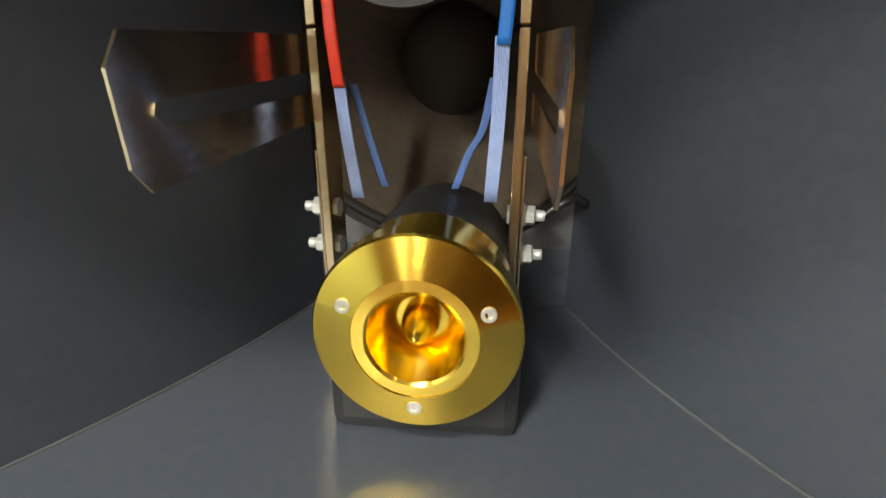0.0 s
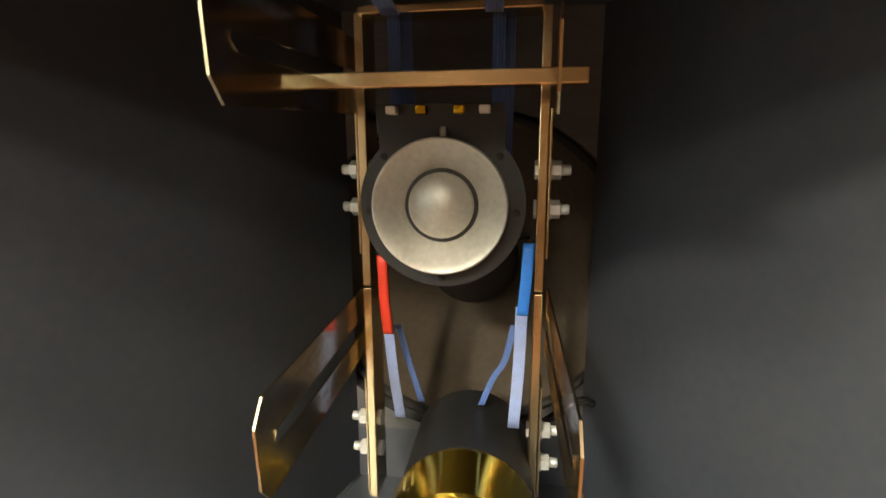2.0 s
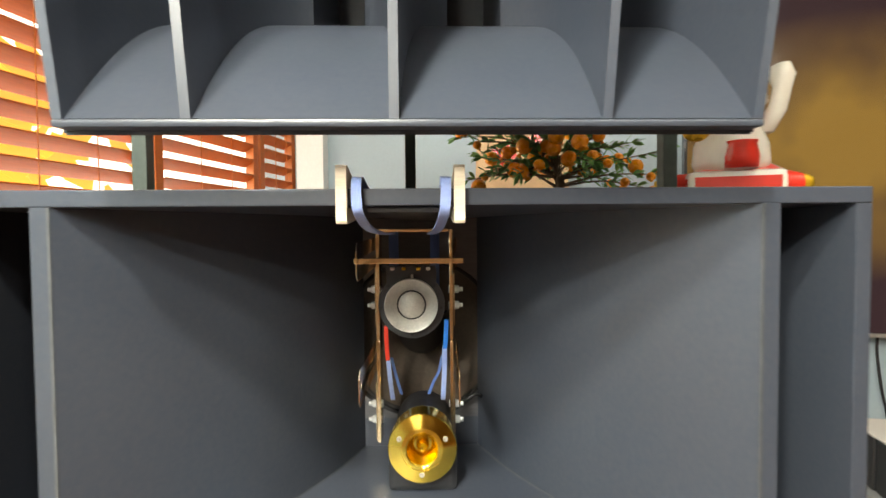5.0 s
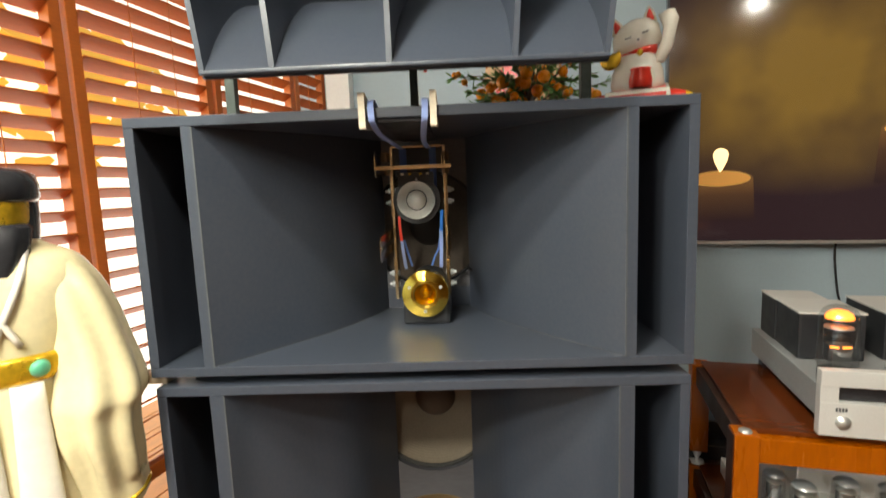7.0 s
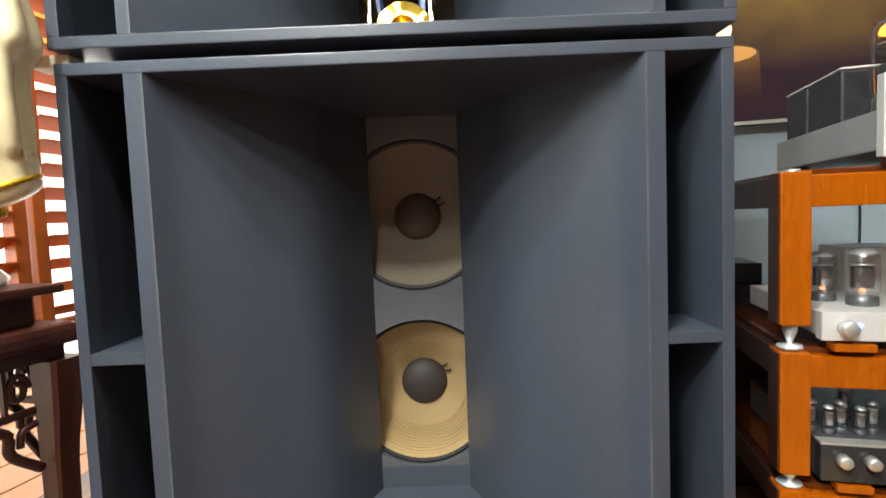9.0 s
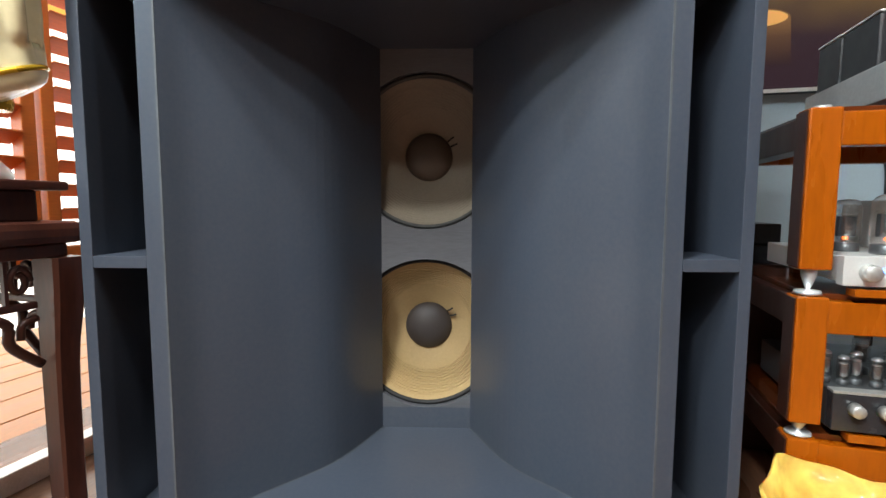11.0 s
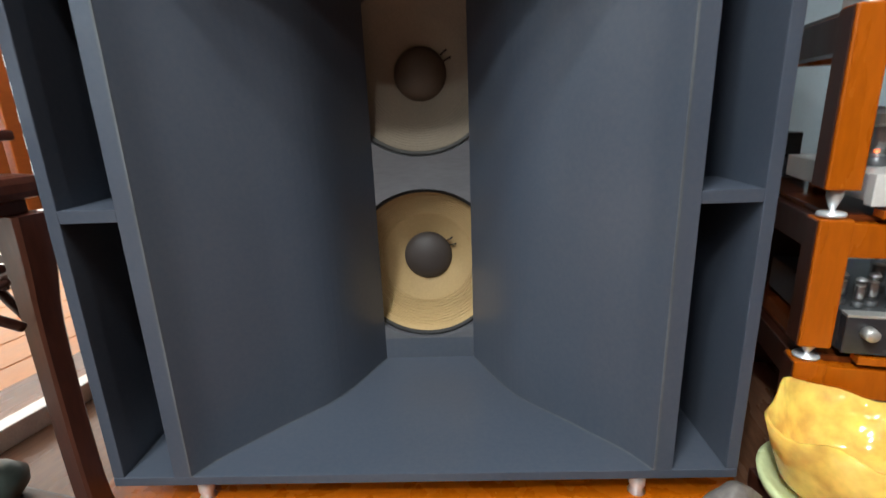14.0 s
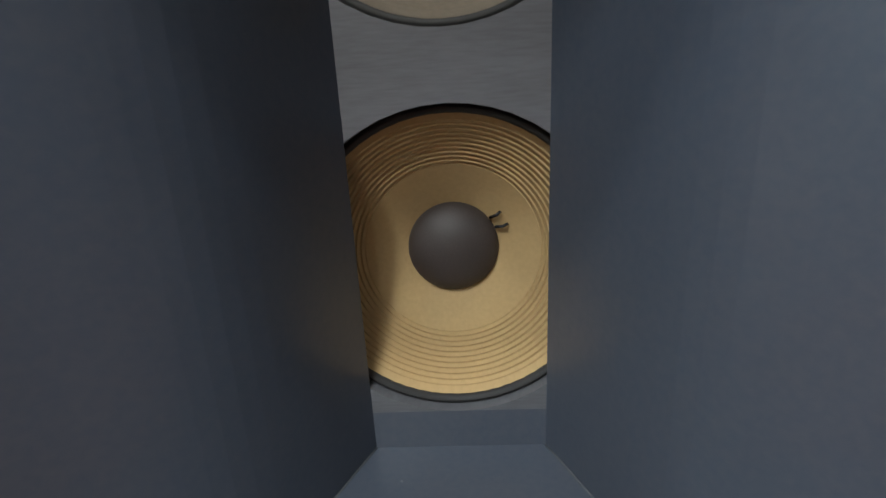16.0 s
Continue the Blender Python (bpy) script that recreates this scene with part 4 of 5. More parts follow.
def tier(z0, z1, label, spike):
    r = thing("rack_tier", label, "equipment rack", RACK, "rack tiers")
    for x in (0.0, RW - PW):
        for y in (0.0, RD - 0.055):
            part("post", bm_box((x, y, z0), (x + PW, y + 0.055, z1), 0.004), WOOD, r)
            bm = bmesh.new()
            lathe(bm, [(0, z0), (0.014, z0), (0.013, z0 - spike * 0.3), (0.004, z0 - spike * 0.8), (0.022, z0 - spike * 0.85), (0.024, z0 - spike + 0.0005), (0, z0 - spike + 0.0005)], pose(x + PW / 2, y + 0.028, 0), 20)
            part("spike", bm, ZINC, r, "turned steel spike on a round pad")
    # Thin boards added: their dark wood stands in for the sides' shade.
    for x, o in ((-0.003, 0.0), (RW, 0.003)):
        part("shaded_facing", bm_box((x, 0.004, z0 + 0.004), (x + 0.0028, 0.052, z1 - 0.004), 0.0005), DARKWOOD, r, "thin added side board, dark in place of shade")
    for y in (0.006, RD - 0.05):
        part("rail", bm_box((PW, y, z1 - 0.07), (RW - PW, y + 0.04, z1 - 0.008), 0.003), WOOD, r)
    # Side rails darker than the front rails, again for the shaded side.
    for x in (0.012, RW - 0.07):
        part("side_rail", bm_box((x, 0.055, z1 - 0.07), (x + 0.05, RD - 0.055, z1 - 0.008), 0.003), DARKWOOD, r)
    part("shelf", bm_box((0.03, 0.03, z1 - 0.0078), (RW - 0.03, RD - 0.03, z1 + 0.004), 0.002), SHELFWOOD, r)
    return r


top_tier = tier(0.547, 0.848, "orange varnished wooden rack tier on steel spikes", 0.05)
for x in (PW / 2, RW - PW / 2):
    part("cap", lathe(bmesh.new(), [(0.015, 0.8482), (0.014, 0.8525), (0.006, 0.8535), (0, 0.8535)], pose(x, 0.02, 0), 20), ALU, top_tier, "small silver cap on the post")
tier(0.247, 0.495, "orange varnished wooden rack tier on steel spikes", 0.03)
tier(-0.005, 0.215, "orange varnished wooden rack tier near the floor", 0.03)


def valve(name, label, m, r, h, parent=None, hot=True):
    """A glass valve with base, plates, getter cap and heater."""
    v = thing(name, label, "valve", m, "valves")
    bm = bmesh.new()
    lathe(bm, [(0, 0), (r * 0.9, 0), (r * 0.92, h * 0.02), (r * 0.9, h * 0.15), (r * 0.84, h * 0.16), (0, h * 0.16)], None, 24)
    part("base", bm, CHASSIS, v)
    bm = bmesh.new()
    skin = [(r * 0.84, h * 0.16), (r, h * 0.24), (r, h * 0.76), (r * 0.95, h * 0.86), (r * 0.8, h * 0.935), (r * 0.5, h * 0.98), (0, h)]
    lathe(bm, skin, None, 32)
    part("bulb", bm, GLASS, v)
    bm = bmesh.new()
    box(bm, (-r * 0.58, -r * 0.3, h * 0.28), (r * 0.58, r * 0.3, h * (0.5 if hot == "amber" else 0.66)), None, r * 0.06)
    part("plate", bm, CHASSIS, v)
    bm = bmesh.new()
    lathe(bm, [(r * 0.1, h * 0.7), (r * 0.7, h * 0.7), (r * 0.7, h * 0.715), (r * 0.1, h * 0.715)], None, 20)
    part("mica", bm, ALU, v)
    bm = bmesh.new()
    lathe(bm, [(r * 0.86, h * 0.885), (r * 0.77, h * 0.925), (r * 0.48, h * 0.97), (0, h * 0.988)], None, 24)
    if hot != "amber":
        part("getter", bm, ZINC, v, "mirrored getter patch under the dome")
    bm = bmesh.new()
    if hot == "amber":
        # Glowing cap stands in for filament light reflected in the dome.
        lathe(bm, [(r * 0.66, h * 0.82), (r * 0.68, h * 0.84), (r * 0.6, h * 0.885), (r * 0.38, h * 0.92), (r * 0.2, h * 0.93)], None, 24)
        for s in (-1, 1):
            tube(bm, [(s * r * 0.52, -r * 0.34, h * 0.47), (s * r * 0.1, -r * 0.36, h * 0.465)], r * 0.07, 6)
        part("heater", bm, VALVE_GLOW, v, "amber heater bars and a glowing cap for light in the dome")
    elif hot:
        lathe(bm, [(0, h * 0.2), (r * 0.2, h * 0.23), (r * 0.16, h * 0.28), (0, h * 0.29)], None, 12)
        part("heater", bm, DULL_RED, v, "dull red heater")
    return v


AMP = RACK @ pose(0.164, -0.005, 0.8522)
amp = thing("valve_amplifier", "valve amplifier with white front, grey chassis and black transformer cans", "amplifier", AMP)
part("chassis", bm_box((0.02, 0.025, 0.03), (0.385, 0.53, 0.108), 0.003), CHASSIS_SIDE, amp)
bm = bmesh.new()
box(bm, (0, 0, 0.014), (0.4, 0.024, 0.092), None, 0.002)
box(bm, (0, 0, 0.128), (0.4, 0.024, 0.165), None, 0.002)
box(bm, (0, 0.001, 0.09), (0.035, 0.023, 0.13))
box(bm, (0.15, 0.001, 0.09), (0.4, 0.023, 0.13))
part("front_panel", bm, SILVER, amp, "white metal front with a window")
part("window_inset", bm_box((0.03, 0.018, 0.09), (0.16, 0.0235, 0.13)), INK, amp)
for x, z, r in ((0.045, 0.048, 0.015), (0.2, 0.048, 0.015)):
    bm = bmesh.new()
    lathe(bm, [(0, 0.008), (r * 0.6, 0.008), (r * 0.7, 0.004), (r, 0.004), (r, -0.002)], FACE, 24)
    part("push_button", bm, ALU, amp, m=pose(x, 0, z))
for k in range(4):
    part("printed_mark", bm_box((0.03 + 0.006 * k, -0.0006, 0.072), (0.034 + 0.006 * k, 0.0, 0.081)), CHASSIS, amp)
for x, y, w, d, h in ((0.04, 0.4, 0.13, 0.118, 0.122), (0.042, 0.24, 0.15, 0.157, 0.122), (0.24, 0.26, 0.14, 0.2, 0.122)):
    can = part("transformer_can", bm_box((x, y, 0.108), (x + w, y + d, 0.108 + h), 0.006), BLACK, amp, "black transformer can")
    part("can_lid", bm_box((x - 0.002, y - 0.002, 0.1085 + h), (x + w + 0.002, y + d + 0.002, 0.114 + h), 0.003), SILVER, can, "silver lid")
for x in (0.05, 0.35):
    part("foot", bm_box((x - 0.02, 0.03, 0.0), (x + 0.02, 0.07, 0.0298), 0.003), WOOD, amp)
    part("foot", bm_box((x - 0.02, 0.45, 0.0), (x + 0.02, 0.49, 0.0298), 0.003), INK, amp)
valve("power_valve", "large glass power valve with a glowing heater", AMP @ pose(0.066, 0.09, 0.1085), 0.041, 0.185, None, "amber")
valve("power_valve", "large glass power valve with a glowing heater", AMP @ pose(0.3, 0.09, 0.1085), 0.041, 0.185, None, "amber")
valve("small_valve", "small glass valve in a metal collar", AMP @ pose(0.16, 0.06, 0.1085), 0.016, 0.06, None, False)

# middle tier: silver-fronted valve amplifier
A2 = RACK @ pose(0.05, 0.0, 0.4992)
amp2 = thing("valve_amplifier", "valve amplifier with white front panel and a blue-lit knob", "amplifier", A2)
part("chassis", bm_box((0.025, 0.03, 0.024), (0.5, 0.4, 0.073), 0.003), SILVER, amp2)
part("front_panel", bm_box((0.022, 0.002, 0.02), (0.505, 0.029, 0.076), 0.002), SILVER, amp2)
bm = bmesh.new()
lathe(bm, [(0, 0.02), (0.013, 0.02), (0.015, 0.018), (0.016, 0.0), (0.0, 0.0)], FACE, 32)
part("volume_knob", bm, ALU, amp2, m=pose(0.062, 0.002, 0.046))
bm = bmesh.new()
lathe(bm, [(0, 0.003), (0.004, 0.002), (0.005, 0)], FACE, 12)
part("led", bm, LED, amp2, m=pose(0.084, 0.002, 0.05))
part("back_cover", bm_box((0.18, 0.26, 0.0735), (0.5, 0.39, 0.18), 0.004), SILVER, amp2)
for x in (0.09, 0.42):
    part("foot", bm_box((x - 0.05, -0.004, 0.0002), (x + 0.02, 0.03, 0.0145), 0.001), WOOD, amp2)
    part("foot", bm_box((x - 0.02, 0.35, 0.0002), (x + 0.02, 0.38, 0.0235), 0.001), WOOD, amp2)
for x, y, r, h in ((0.09, 0.16, 0.027, 0.11), (0.135, 0.1, 0.03, 0.12), (0.24, 0.14, 0.03, 0.12), (0.33, 0.13, 0.03, 0.12)):
    valve("power_valve", "stout glass power valve with a glowing heater", A2 @ pose(x, y, 0.0735), r, h)

# lower tier: black amplifier with small valves and round knobs
A3 = RACK @ pose(0.05, 0.0, 0.2192)
amp3 = thing("preamplifier", "black-fronted valve preamplifier with silver knobs", "amplifier", A3)
part("chassis", bm_box((0.025, 0.03, 0.015), (0.5, 0.4, 0.094), 0.003), CHASSIS, amp3)
part("front_panel", bm_box((0.022, 0.004, 0.02), (0.5, 0.029, 0.092), 0.002), INK, amp3)
part("top_edge", bm_box((0.022, 0.004, 0.0925), (0.5, 0.03, 0.098), 0.001), ALU, amp3, "bright metal top edge")
for x in (0.058, 0.105, 0.2, 0.3):
    bm = bmesh.new()
    lathe(bm, [(0, 0.02), (0.01, 0.02), (0.012, 0.018), (0.013, 0.0), (0.0, 0.0)], FACE, 32)
    part("knob", bm, ALU, amp3, "turned silver knob", m=pose(x, 0.004, 0.065))
for x in (0.09, 0.42):
    part("foot", bm_box((x - 0.04, 0.0, 0.0002), (x + 0.02, 0.03, 0.0145), 0.001), WOOD, amp3)
    part("foot", bm_box((x - 0.02, 0.35, 0.0002), (x + 0.02, 0.38, 0.0145), 0.001), WOOD, amp3)
for x, y, r, h in ((0.035, 0.075, 0.012, 0.066), (0.06, 0.06, 0.011, 0.06), (0.085, 0.07, 0.012, 0.068), (0.115, 0.06, 0.011, 0.06), (0.143, 0.075, 0.012, 0.068), (0.172, 0.06, 0.011, 0.06), (0.2, 0.075, 0.012, 0.068), (0.232, 0.06, 0.011, 0.06), (0.26, 0.13, 0.02, 0.09), (0.33, 0.1, 0.016, 0.07), (0.13, 0.15, 0.016, 0.085)):
    valve("small_valve", "small glass valve on a dark base", A3 @ pose(x, y, 0.0945), r, h, None, False)

# black device behind the rack's side
for z, h, y in ((0.504, 0.05, 0.5), (0.5545, 0.06, 0.56)):
    bm = bmesh.new()
    box(bm, (-0.1, y, z), (0.16, y + 0.2, z + h), None, 0.004)
    single("hifi_box", bm, INK, "matt black hi-fi unit standing behind the rack", "hi-fi unit", RACK, "hi-fi units")
single("side_stand", bm_box((-0.12, 0.48, FZ), (0.2, 0.8, 0.504), 0.006), DARKWOOD, "dark wooden stand behind the rack", "stand", RACK)

# onyx bowl in front of the rack
BW = pose(0.738, 0.0, FZ)
single("low_stool", bm_box((-0.1, -0.1, 0.0), (0.14, 0.11, 0.045), 0.006), DARKWOOD, "low dark wooden stand", "stand", BW)
bm = bmesh.new()
lathe(bm, [(0, 0.0455), (0.09, 0.0455), (0.13, 0.075), (0.135, 0.095), (0.125, 0.095), (0.1, 0.07), (0, 0.062)], None, 48)
single("stone_dish", bm, GREEN_STONE, "pale green stone dish under the bowl", "dish", BW)
bm = bmesh.new()
rings = []
for rr, z, wv in ((0.0, 0.0625, 0), (0.07, 0.063, 0.02), (0.1, 0.1, 0.04), (0.12, 0.16, 0.05), (0.132, 0.215, 0.07), (0.127, 0.217, 0.07), (0.11, 0.17, 0.05), (0.085, 0.12, 0.03), (0.03, 0.1, 0.0)):
    rg = oval((0, 0, z), max(rr, 0.002), max(rr, 0.002), 40, 0.4, wv, 5)
    if z > 0.2:
        rg = [p + Vector((0, 0, 0.012 * math.sin(3 * math.atan2(p.y, p.x) + 2.0) + 0.006 * math.sin(7 * math.atan2(p.y, p.x)))) for p in rg]
    rings.append(rg)
loft(bm, rings)
single("onyx_bowl", bm, ONYX, "translucent yellow onyx bowl with a wavy rim", "bowl", BW)

bm = bmesh.new()
rings = []
for k in range(11):
    u = k / 10
    rr = 0.066 * math.sin(math.pi * (0.12 + 0.88 * u) * 0.98) ** 0.7 if u < 1 else 0.002
    rings.append([p + 0.006 * noise.noise_vector(p * 40) for p in oval((0, 0, 0.001 + 0.164 * u), max(rr, 0.004), max(rr * 0.62, 0.003), 26, 0.2, 0.04, 5)])
loft(bm, rings)
single("stone_ornament", bm, STONE, "rough dark grey carved stone ornament on the floor", "ornament", pose(0.5, -0.075, FZ + 0.006))

# ---- statue on a carved stand ----
ST = pose(-0.754, -0.09, 0.003, 0, 0, 40)
bm = bmesh.new()


def blend(rows, n=4):
    """Rows of numbers, with n smooth steps between each two."""
    out = []
    for i in range(len(rows) - 1):
        p = [rows[max(0, i - 1)], rows[i], rows[i + 1], rows[min(len(rows) - 1, i + 2)]]
        for k in range(n):
            u = k / n
            out.append([0.5 * (2 * q1 + (q2 - q0) * u + (2 * q0 - 5 * q1 + 4 * q2 - q3) * u * u + (3 * q1 - q0 - 3 * q2 + q3) * u ** 3) for q0, q1, q2, q3 in zip(*p)])
    return out + [list(rows[-1])]


def robe(rows, mat, waves=9, n=72):
    loft(bm, [oval((dx, dy, z), rx, ry, n, 0, w, waves) for z, dx, dy, rx, ry, w in blend(rows)], mat)


# rocky foot, skirt, hem, belt, chest
loft(bm, [oval((0.0, -0.01, z), r, r * 0.86, 48, 0.4, w, 5) for z, r, w in blend(((0.7002, 0.135, 0.04), (0.712, 0.14, 0.05), (0.735, 0.12, 0.09), (0.77, 0.1, 0.1), (0.83, 0.09, 0.06)))], 1)
robe(((0.815, 0, 0, 0.13, 0.115, 0.09), (0.86, 0, 0, 0.128, 0.112, 0.08), (0.95, 0, 0, 0.122, 0.105, 0.06), (1.06, 0, 0, 0.116, 0.098, 0.03), (1.135, 0, 0, 0.112, 0.094, 0.005)), 0, 8)
robe(((0.812, 0, 0, 0.131, 0.116, 0.09), (0.818, 0, 0, 0.1335, 0.1185, 0.09), (0.83, 0, 0, 0.1335, 0.1185, 0.09), (0.834, 0, 0, 0.13, 0.115, 0.09)), 2, 8)
robe(((1.13, 0, 0, 0.112, 0.094, 0), (1.14, 0, 0, 0.12, 0.102, 0), (1.17, 0, 0, 0.12, 0.102, 0), (1.18, 0, 0, 0.112, 0.094, 0)), 2)
robe(((1.17, 0, 0, 0.112, 0.094, 0.0), (1.23, 0, 0, 0.125, 0.1, 0.02), (1.3, 0, 0, 0.14, 0.098, 0.02), (1.345, 0, 0, 0.12, 0.082, 0.0), (1.37, 0, 0, 0.075, 0.06, 0), (1.39, 0, 0, 0.05, 0.045, 0)), 0, 6)
for x, w, mat in ((0.02, 0.03, 1), (-0.045, 0.022, 1)):
    loft(bm, [oval((x, -0.1 - d, z), w * k, 0.012, 20) for z, k, d in blend(((0.84, 1.2, 0.018), (0.95, 1.0, 0.008), (1.13, 0.8, -0.006)))], mat)
# two wide sleeves that hang to a bell-shaped cuff
for s in (1, -1):
    rows = ((1.375, -0.02, 0, 0.02, 0.03, 0), (1.36, 0.012, 0.0, 0.045, 0.05, 0.0), (1.32, 0.045, -0.006, 0.062, 0.066, 0.01), (1.25, 0.072, -0.018, 0.066, 0.075, 0.02), (1.17, 0.09, -0.032, 0.068, 0.08, 0.02),
            (1.11, 0.096, -0.045, 0.074, 0.084, 0.03), (1.07, 0.092, -0.055, 0.079, 0.085, 0.03), (1.045, 0.085, -0.06, 0.07, 0.076, 0.035), (1.0, 0.085, -0.065, 0.064, 0.07, 0.05), (0.95, 0.092, -0.066, 0.058, 0.062, 0.06),
            (0.9, 0.096, -0.06, 0.056, 0.055, 0.04), (0.86, 0.102, -0.056, 0.056, 0.052, 0.015), (0.832, 0.104, -0.054, 0.054, 0.05, 0.01), (0.824, 0.104, -0.054, 0.035, 0.034, 0))
    loft(bm, [oval((s * (0.03 + dx), dy, z), rx, ry, 56, 0, wv * 2.6, 7, s * 0.45 if z < 0.9 else 0.0) for z, dx, dy, rx, ry, wv in blend(rows, 3)], 0)
    tube(bm, [(s * (0.133 + 0.056 * math.cos(a)), -0.055 + 0.0525 * math.sin(a), 0.85 + 0.025 * math.cos(a)) for a in [k * math.pi / 12 for k in range(25)]], 0.0045, 8, 2)
    tube(bm, spline([(s * 0.045, -0.058, 1.372), (s * 0.025, -0.098, 1.3), (-s * 0.02, -0.1, 1.2)], 6), 0.006, 8, 1)
# head, beard, hair and hat
loft(bm, [oval((0, -0.012, z), rx, ry, 28) for z, rx, ry in ((1.375, 0.04, 0.045), (1.395, 0.05, 0.054), (1.42, 0.056, 0.06), (1.45, 0.058, 0.062), (1.475, 0.058, 0.062))], 2)
loft(bm, [oval((0, -0.055 + d, z), rx, ry, 24, 0, 0.08, 6) for z, d, rx, ry in ((1.295, -0.025, 0.012, 0.01), (1.325, -0.016, 0.032, 0.022), (1.36, -0.008, 0.046, 0.032), (1.4, 0.0, 0.054, 0.036), (1.412, 0.004, 0.05, 0.03))], 3)
loft(bm, [oval((0, 0.008, z), rx, ry, 24) for z, rx, ry in ((1.34, 0.05, 0.05), (1.38, 0.066, 0.056), (1.43, 0.07, 0.058), (1.472, 0.07, 0.064))], 3)
loft(bm, [oval((0, 0.0, z), rx, ry, 32) for z, rx, ry in ((1.455, 0.07, 0.072), (1.465, 0.074, 0.078), (1.49, 0.075, 0.08), (1.512, 0.07, 0.075), (1.524, 0.05, 0.055), (1.528, 0.02, 0.02))], 3)
lathe(bm, [(0, 0), (0.014, 0.0), (0.016, 0.005), (0.009, 0.012), (0, 0.013)], pose(0.04, -0.096, 1.156, 90, 0, 20), 20, 4)
for v in bm.verts:
    if v.co.z > 1.4:
        v.co.z = 1.4 + (v.co.z - 1.4) * 0.88
single("robed_statue", bm, [CREAM, IVORY, GOLD, INK, JADE], "cream-robed ceramic statue with black hat on a carved stand", "statue", ST)

TB = pose(-0.784, -0.168, 0.003, 0, 0, 76)
tab = thing("carved_stand", "dark rosewood stand with carved openwork apron", "stand", TB)
part("upper_plinth", bm_box((-0.22, -0.175, 0.685), (0.22, 0.19, 0.7), 0.004), DARKWOOD, tab)
part("plinth_box", bm_box((-0.19, -0.145, 0.636), (0.19, 0.17, 0.685), 0.003), DARKWOOD, tab)
part("tabletop", bm_box((-0.235, -0.188, 0.6), (0.235, 0.2, 0.636), 0.012), DARKWOOD, tab)
part("waist", bm_box((-0.215, -0.17, 0.578), (0.215, 0.19, 0.6), 0.003), DARKWOOD, tab)
for x in (-0.205, 0.205):
    for y in (-0.163, 0.172):
        bm = bmesh.new()
        rings = []
        for z, dx, w in blend(((0.578, 0, 0.027), (0.5, -0.002, 0.025), (0.4, -0.008, 0.02), (0.2, -0.009, 0.019), (0.06, -0.005, 0.02), (0.016, 0.004, 0.026)), 3):
            cx, e = x + dx * (1 if x > 0 else -1), w * 0.78
            rings.append([Vector((cx + px, y + py, z)) for px, py in ((w, e), (e, w), (-e, w), (-w, e), (-w, -e), (-e, -w), (e, -w), (w, -e))])
        loft(bm, rings, 0, False)
        part("leg", bm, DARKWOOD, tab)
part("stretcher_base", bm_box((-0.235, -0.188, -0.008), (0.235, 0.205, 0.016), 0.005), DARKWOOD, tab)
for x in (-0.2, 0.2):
    for y in (-0.16, 0.175):
        part("base_foot", bm_box((x - 0.025, y - 0.025, -0.038), (x + 0.025, y + 0.025, -0.0082), 0.003), DARKWOOD, tab)


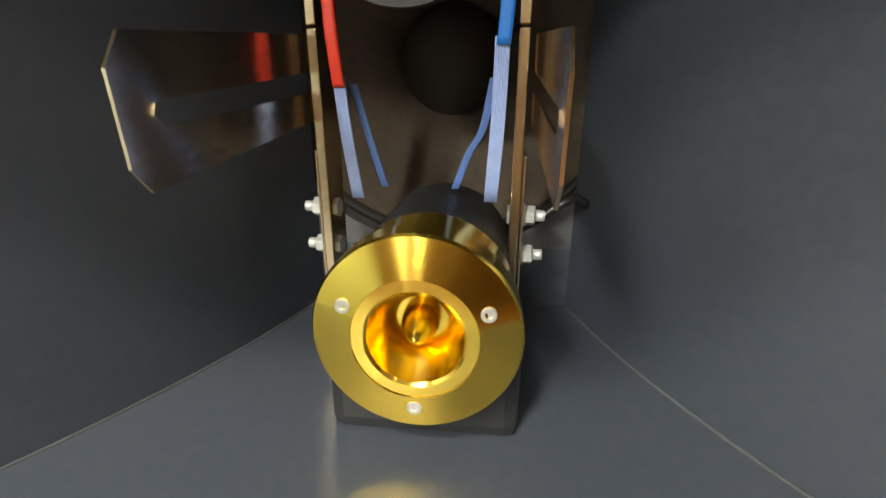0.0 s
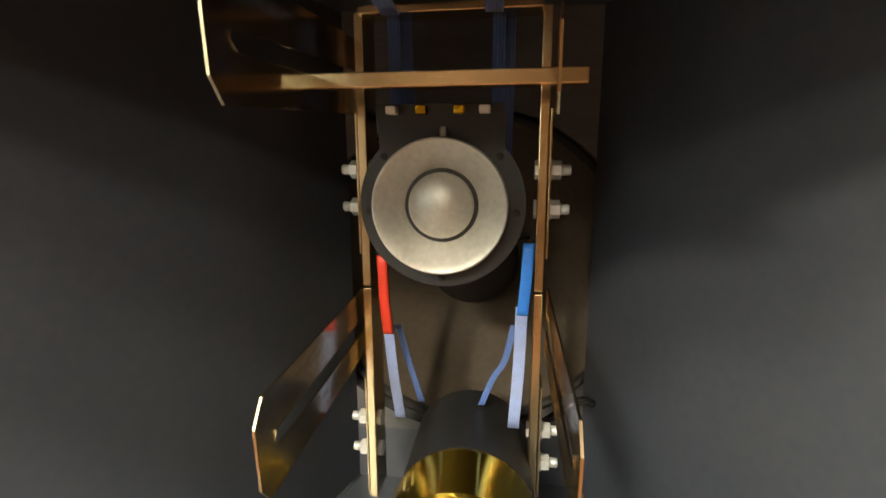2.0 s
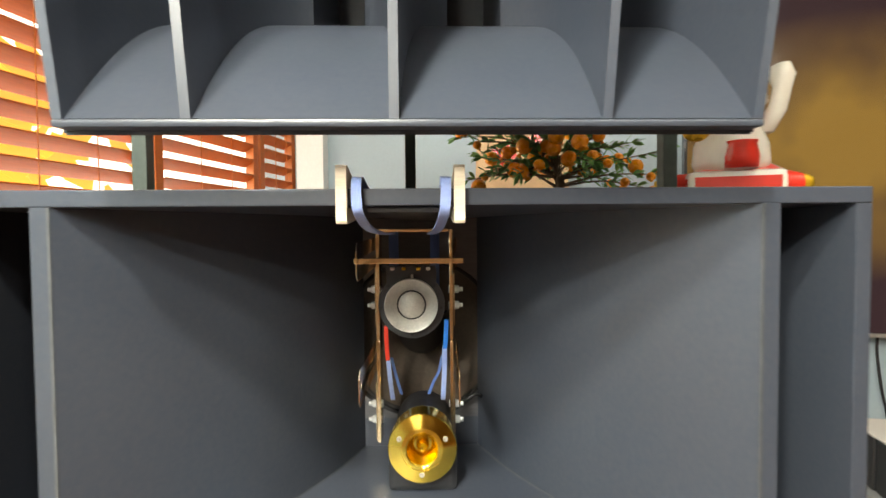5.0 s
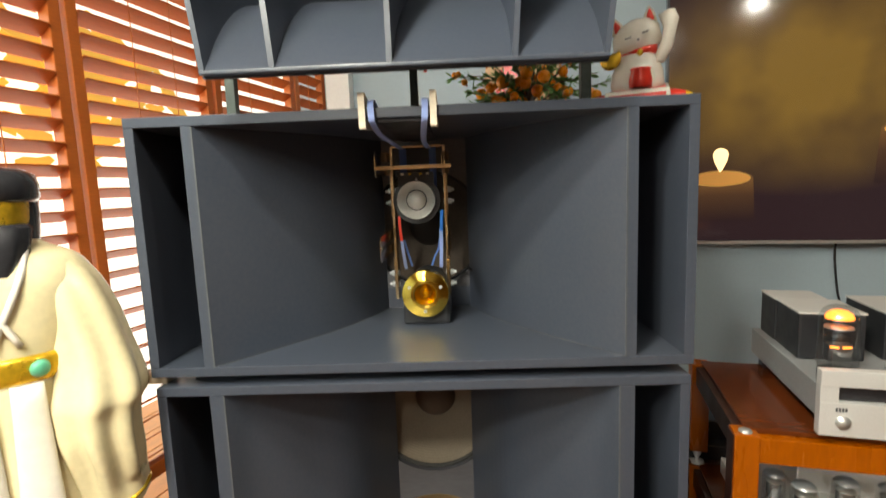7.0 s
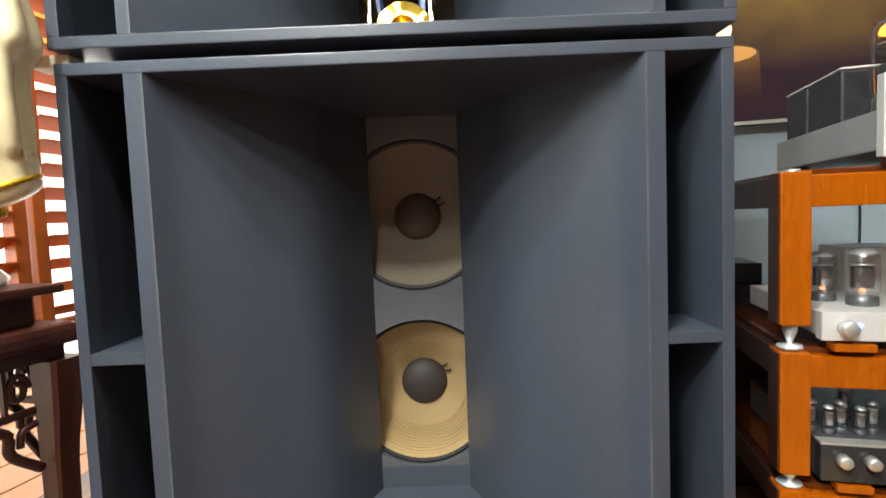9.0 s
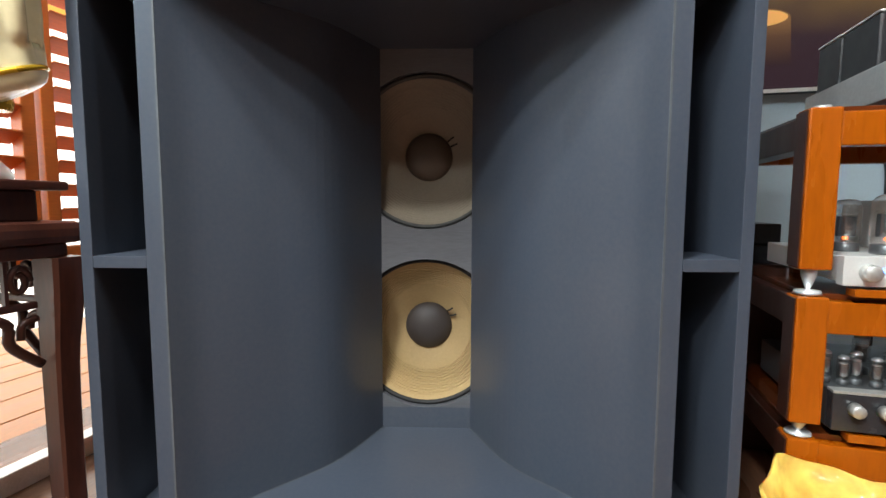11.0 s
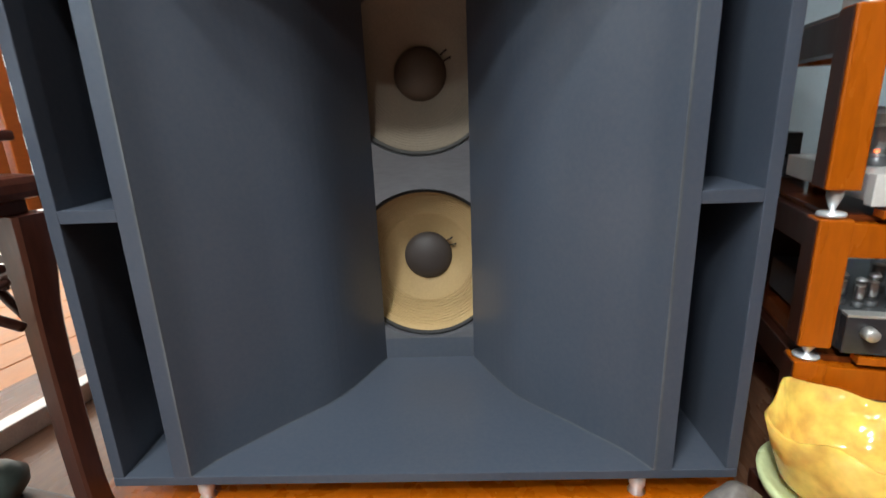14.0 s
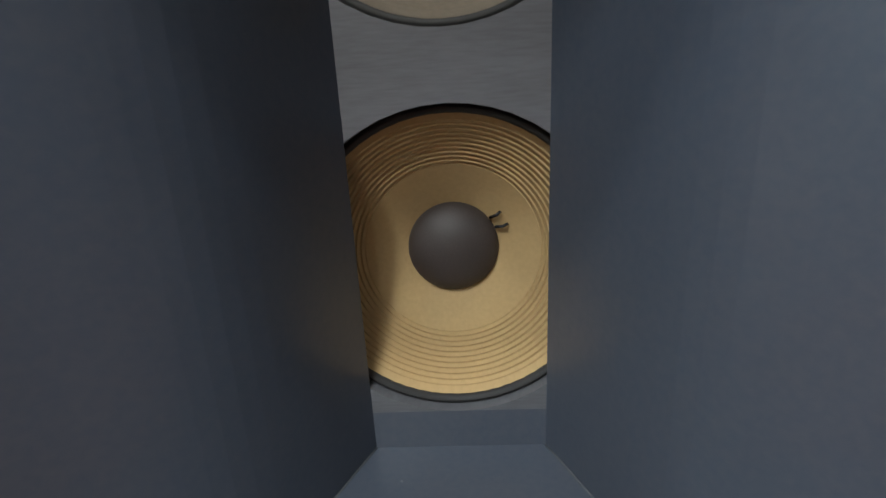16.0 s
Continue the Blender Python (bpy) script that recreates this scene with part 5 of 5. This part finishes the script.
def apron(side_m, half):
    """Pierced scrollwork under the top, with corner brackets."""
    bm = bmesh.new()
    box(bm, (-half, -0.005, 0.5), (half, 0.005, 0.512), side_m, 0.003)
    n = int(half / 0.023)
    for k in range(n):
        x = -half + 0.023 + (2 * half - 0.046) * k / (n - 1)
        pts = [side_m @ Vector((x + 0.016 * math.cos(a) * (1 - a / 14), 0, 0.545 + 0.024 * math.sin(a) * (1 - a / 14))) for a in [0.5 * i for i in range(18)]]
        tube(bm, pts, 0.0055, 6)
        box(bm, (x - 0.022, -0.004, 0.51), (x - 0.017, 0.005, 0.58), side_m)
    part("carved_apron", bm, DARKWOOD, tab)
    for s in (-1, 1):
        bm = bmesh.new()
        tube(bm, [side_m @ Vector(p) for p in spline([(s * (half + 0.002), 0, 0.41), (s * (half - 0.04), 0, 0.45), (s * (half - 0.045), 0, 0.485), (s * (half - 0.1), 0, 0.503)], 5)], 0.008, 7)
        tube(bm, [side_m @ Vector(p) for p in spline([(s * half, 0, 0.485), (s * (half - 0.022), 0, 0.478), (s * (half - 0.026), 0, 0.455)], 5)], 0.006, 7)
        part("carved_bracket", bm, DARKWOOD, tab)


apron(pose(0, -0.163, 0), 0.165)
apron(pose(0.2, 0.008, 0, 0, 0, 90), 0.13)
# mother-of-pearl flower let into the plinth's side
for x in (0.04, -0.12):
    bm = bmesh.new()
    for a in (20, 95, 160, 215, 320):
        lathe(bm, [(0.012, 0), (0.009, 0.001), (0, 0.0013)], pose(x, -0.1452, 0.66, 90, 0, 0) @ pose(0, 0, 0, 0, 0, a) @ pose(0.012, 0, 0) @ Matrix.Diagonal((1, 0.4, 1, 1)), 12)
    part("inlay", bm, IVORY, tab, "pale flower inlay")
single("green_vase", lathe(bmesh.new(), [(0, 0.0195), (0.03, 0.0195), (0.05, 0.047), (0.052, 0.067), (0.03, 0.092), (0.02, 0.097), (0, 0.097)], None, 28), POST, "small dark green vase on the stand's base", "vase", pose(-0.807, 0.035, 0))

# ---- ceiling lamps ----
for lx, ly, size, power in LAMPS:
    r = size * 0.75
    l = thing("ceiling_lamp", "round white ceiling lamp, lit", "lamp", pose(lx, ly, H), "ceiling lamps")
    part("rim", lathe(bmesh.new(), [(r + 0.02, 0.0), (r + 0.02, -0.03), (r, -0.03), (r, 0.0)], None, 40), WHITE, l)

# pale chips and dust on the bass horn's floor
rng = random.Random(11)
bm = bmesh.new()
for k in range(16):
    x, y = rng.uniform(-0.16, 0.16), rng.uniform(0.03, 0.36)
    if abs(x) > 0.36 - 0.72 * y:
        continue
    r = rng.uniform(0.0005, 0.0014)
    lathe(bm, [(r, 0.0982), (r * 0.6, 0.0988), (0, 0.099)], pose(x, y, 0) @ Matrix.Diagonal((1.6, 1, 1, 1)), 6)
single("paint_chips", bm, PAINT_EDGE, "tiny pale paint chips scattered on the horn floor", "debris", kind="stuff")
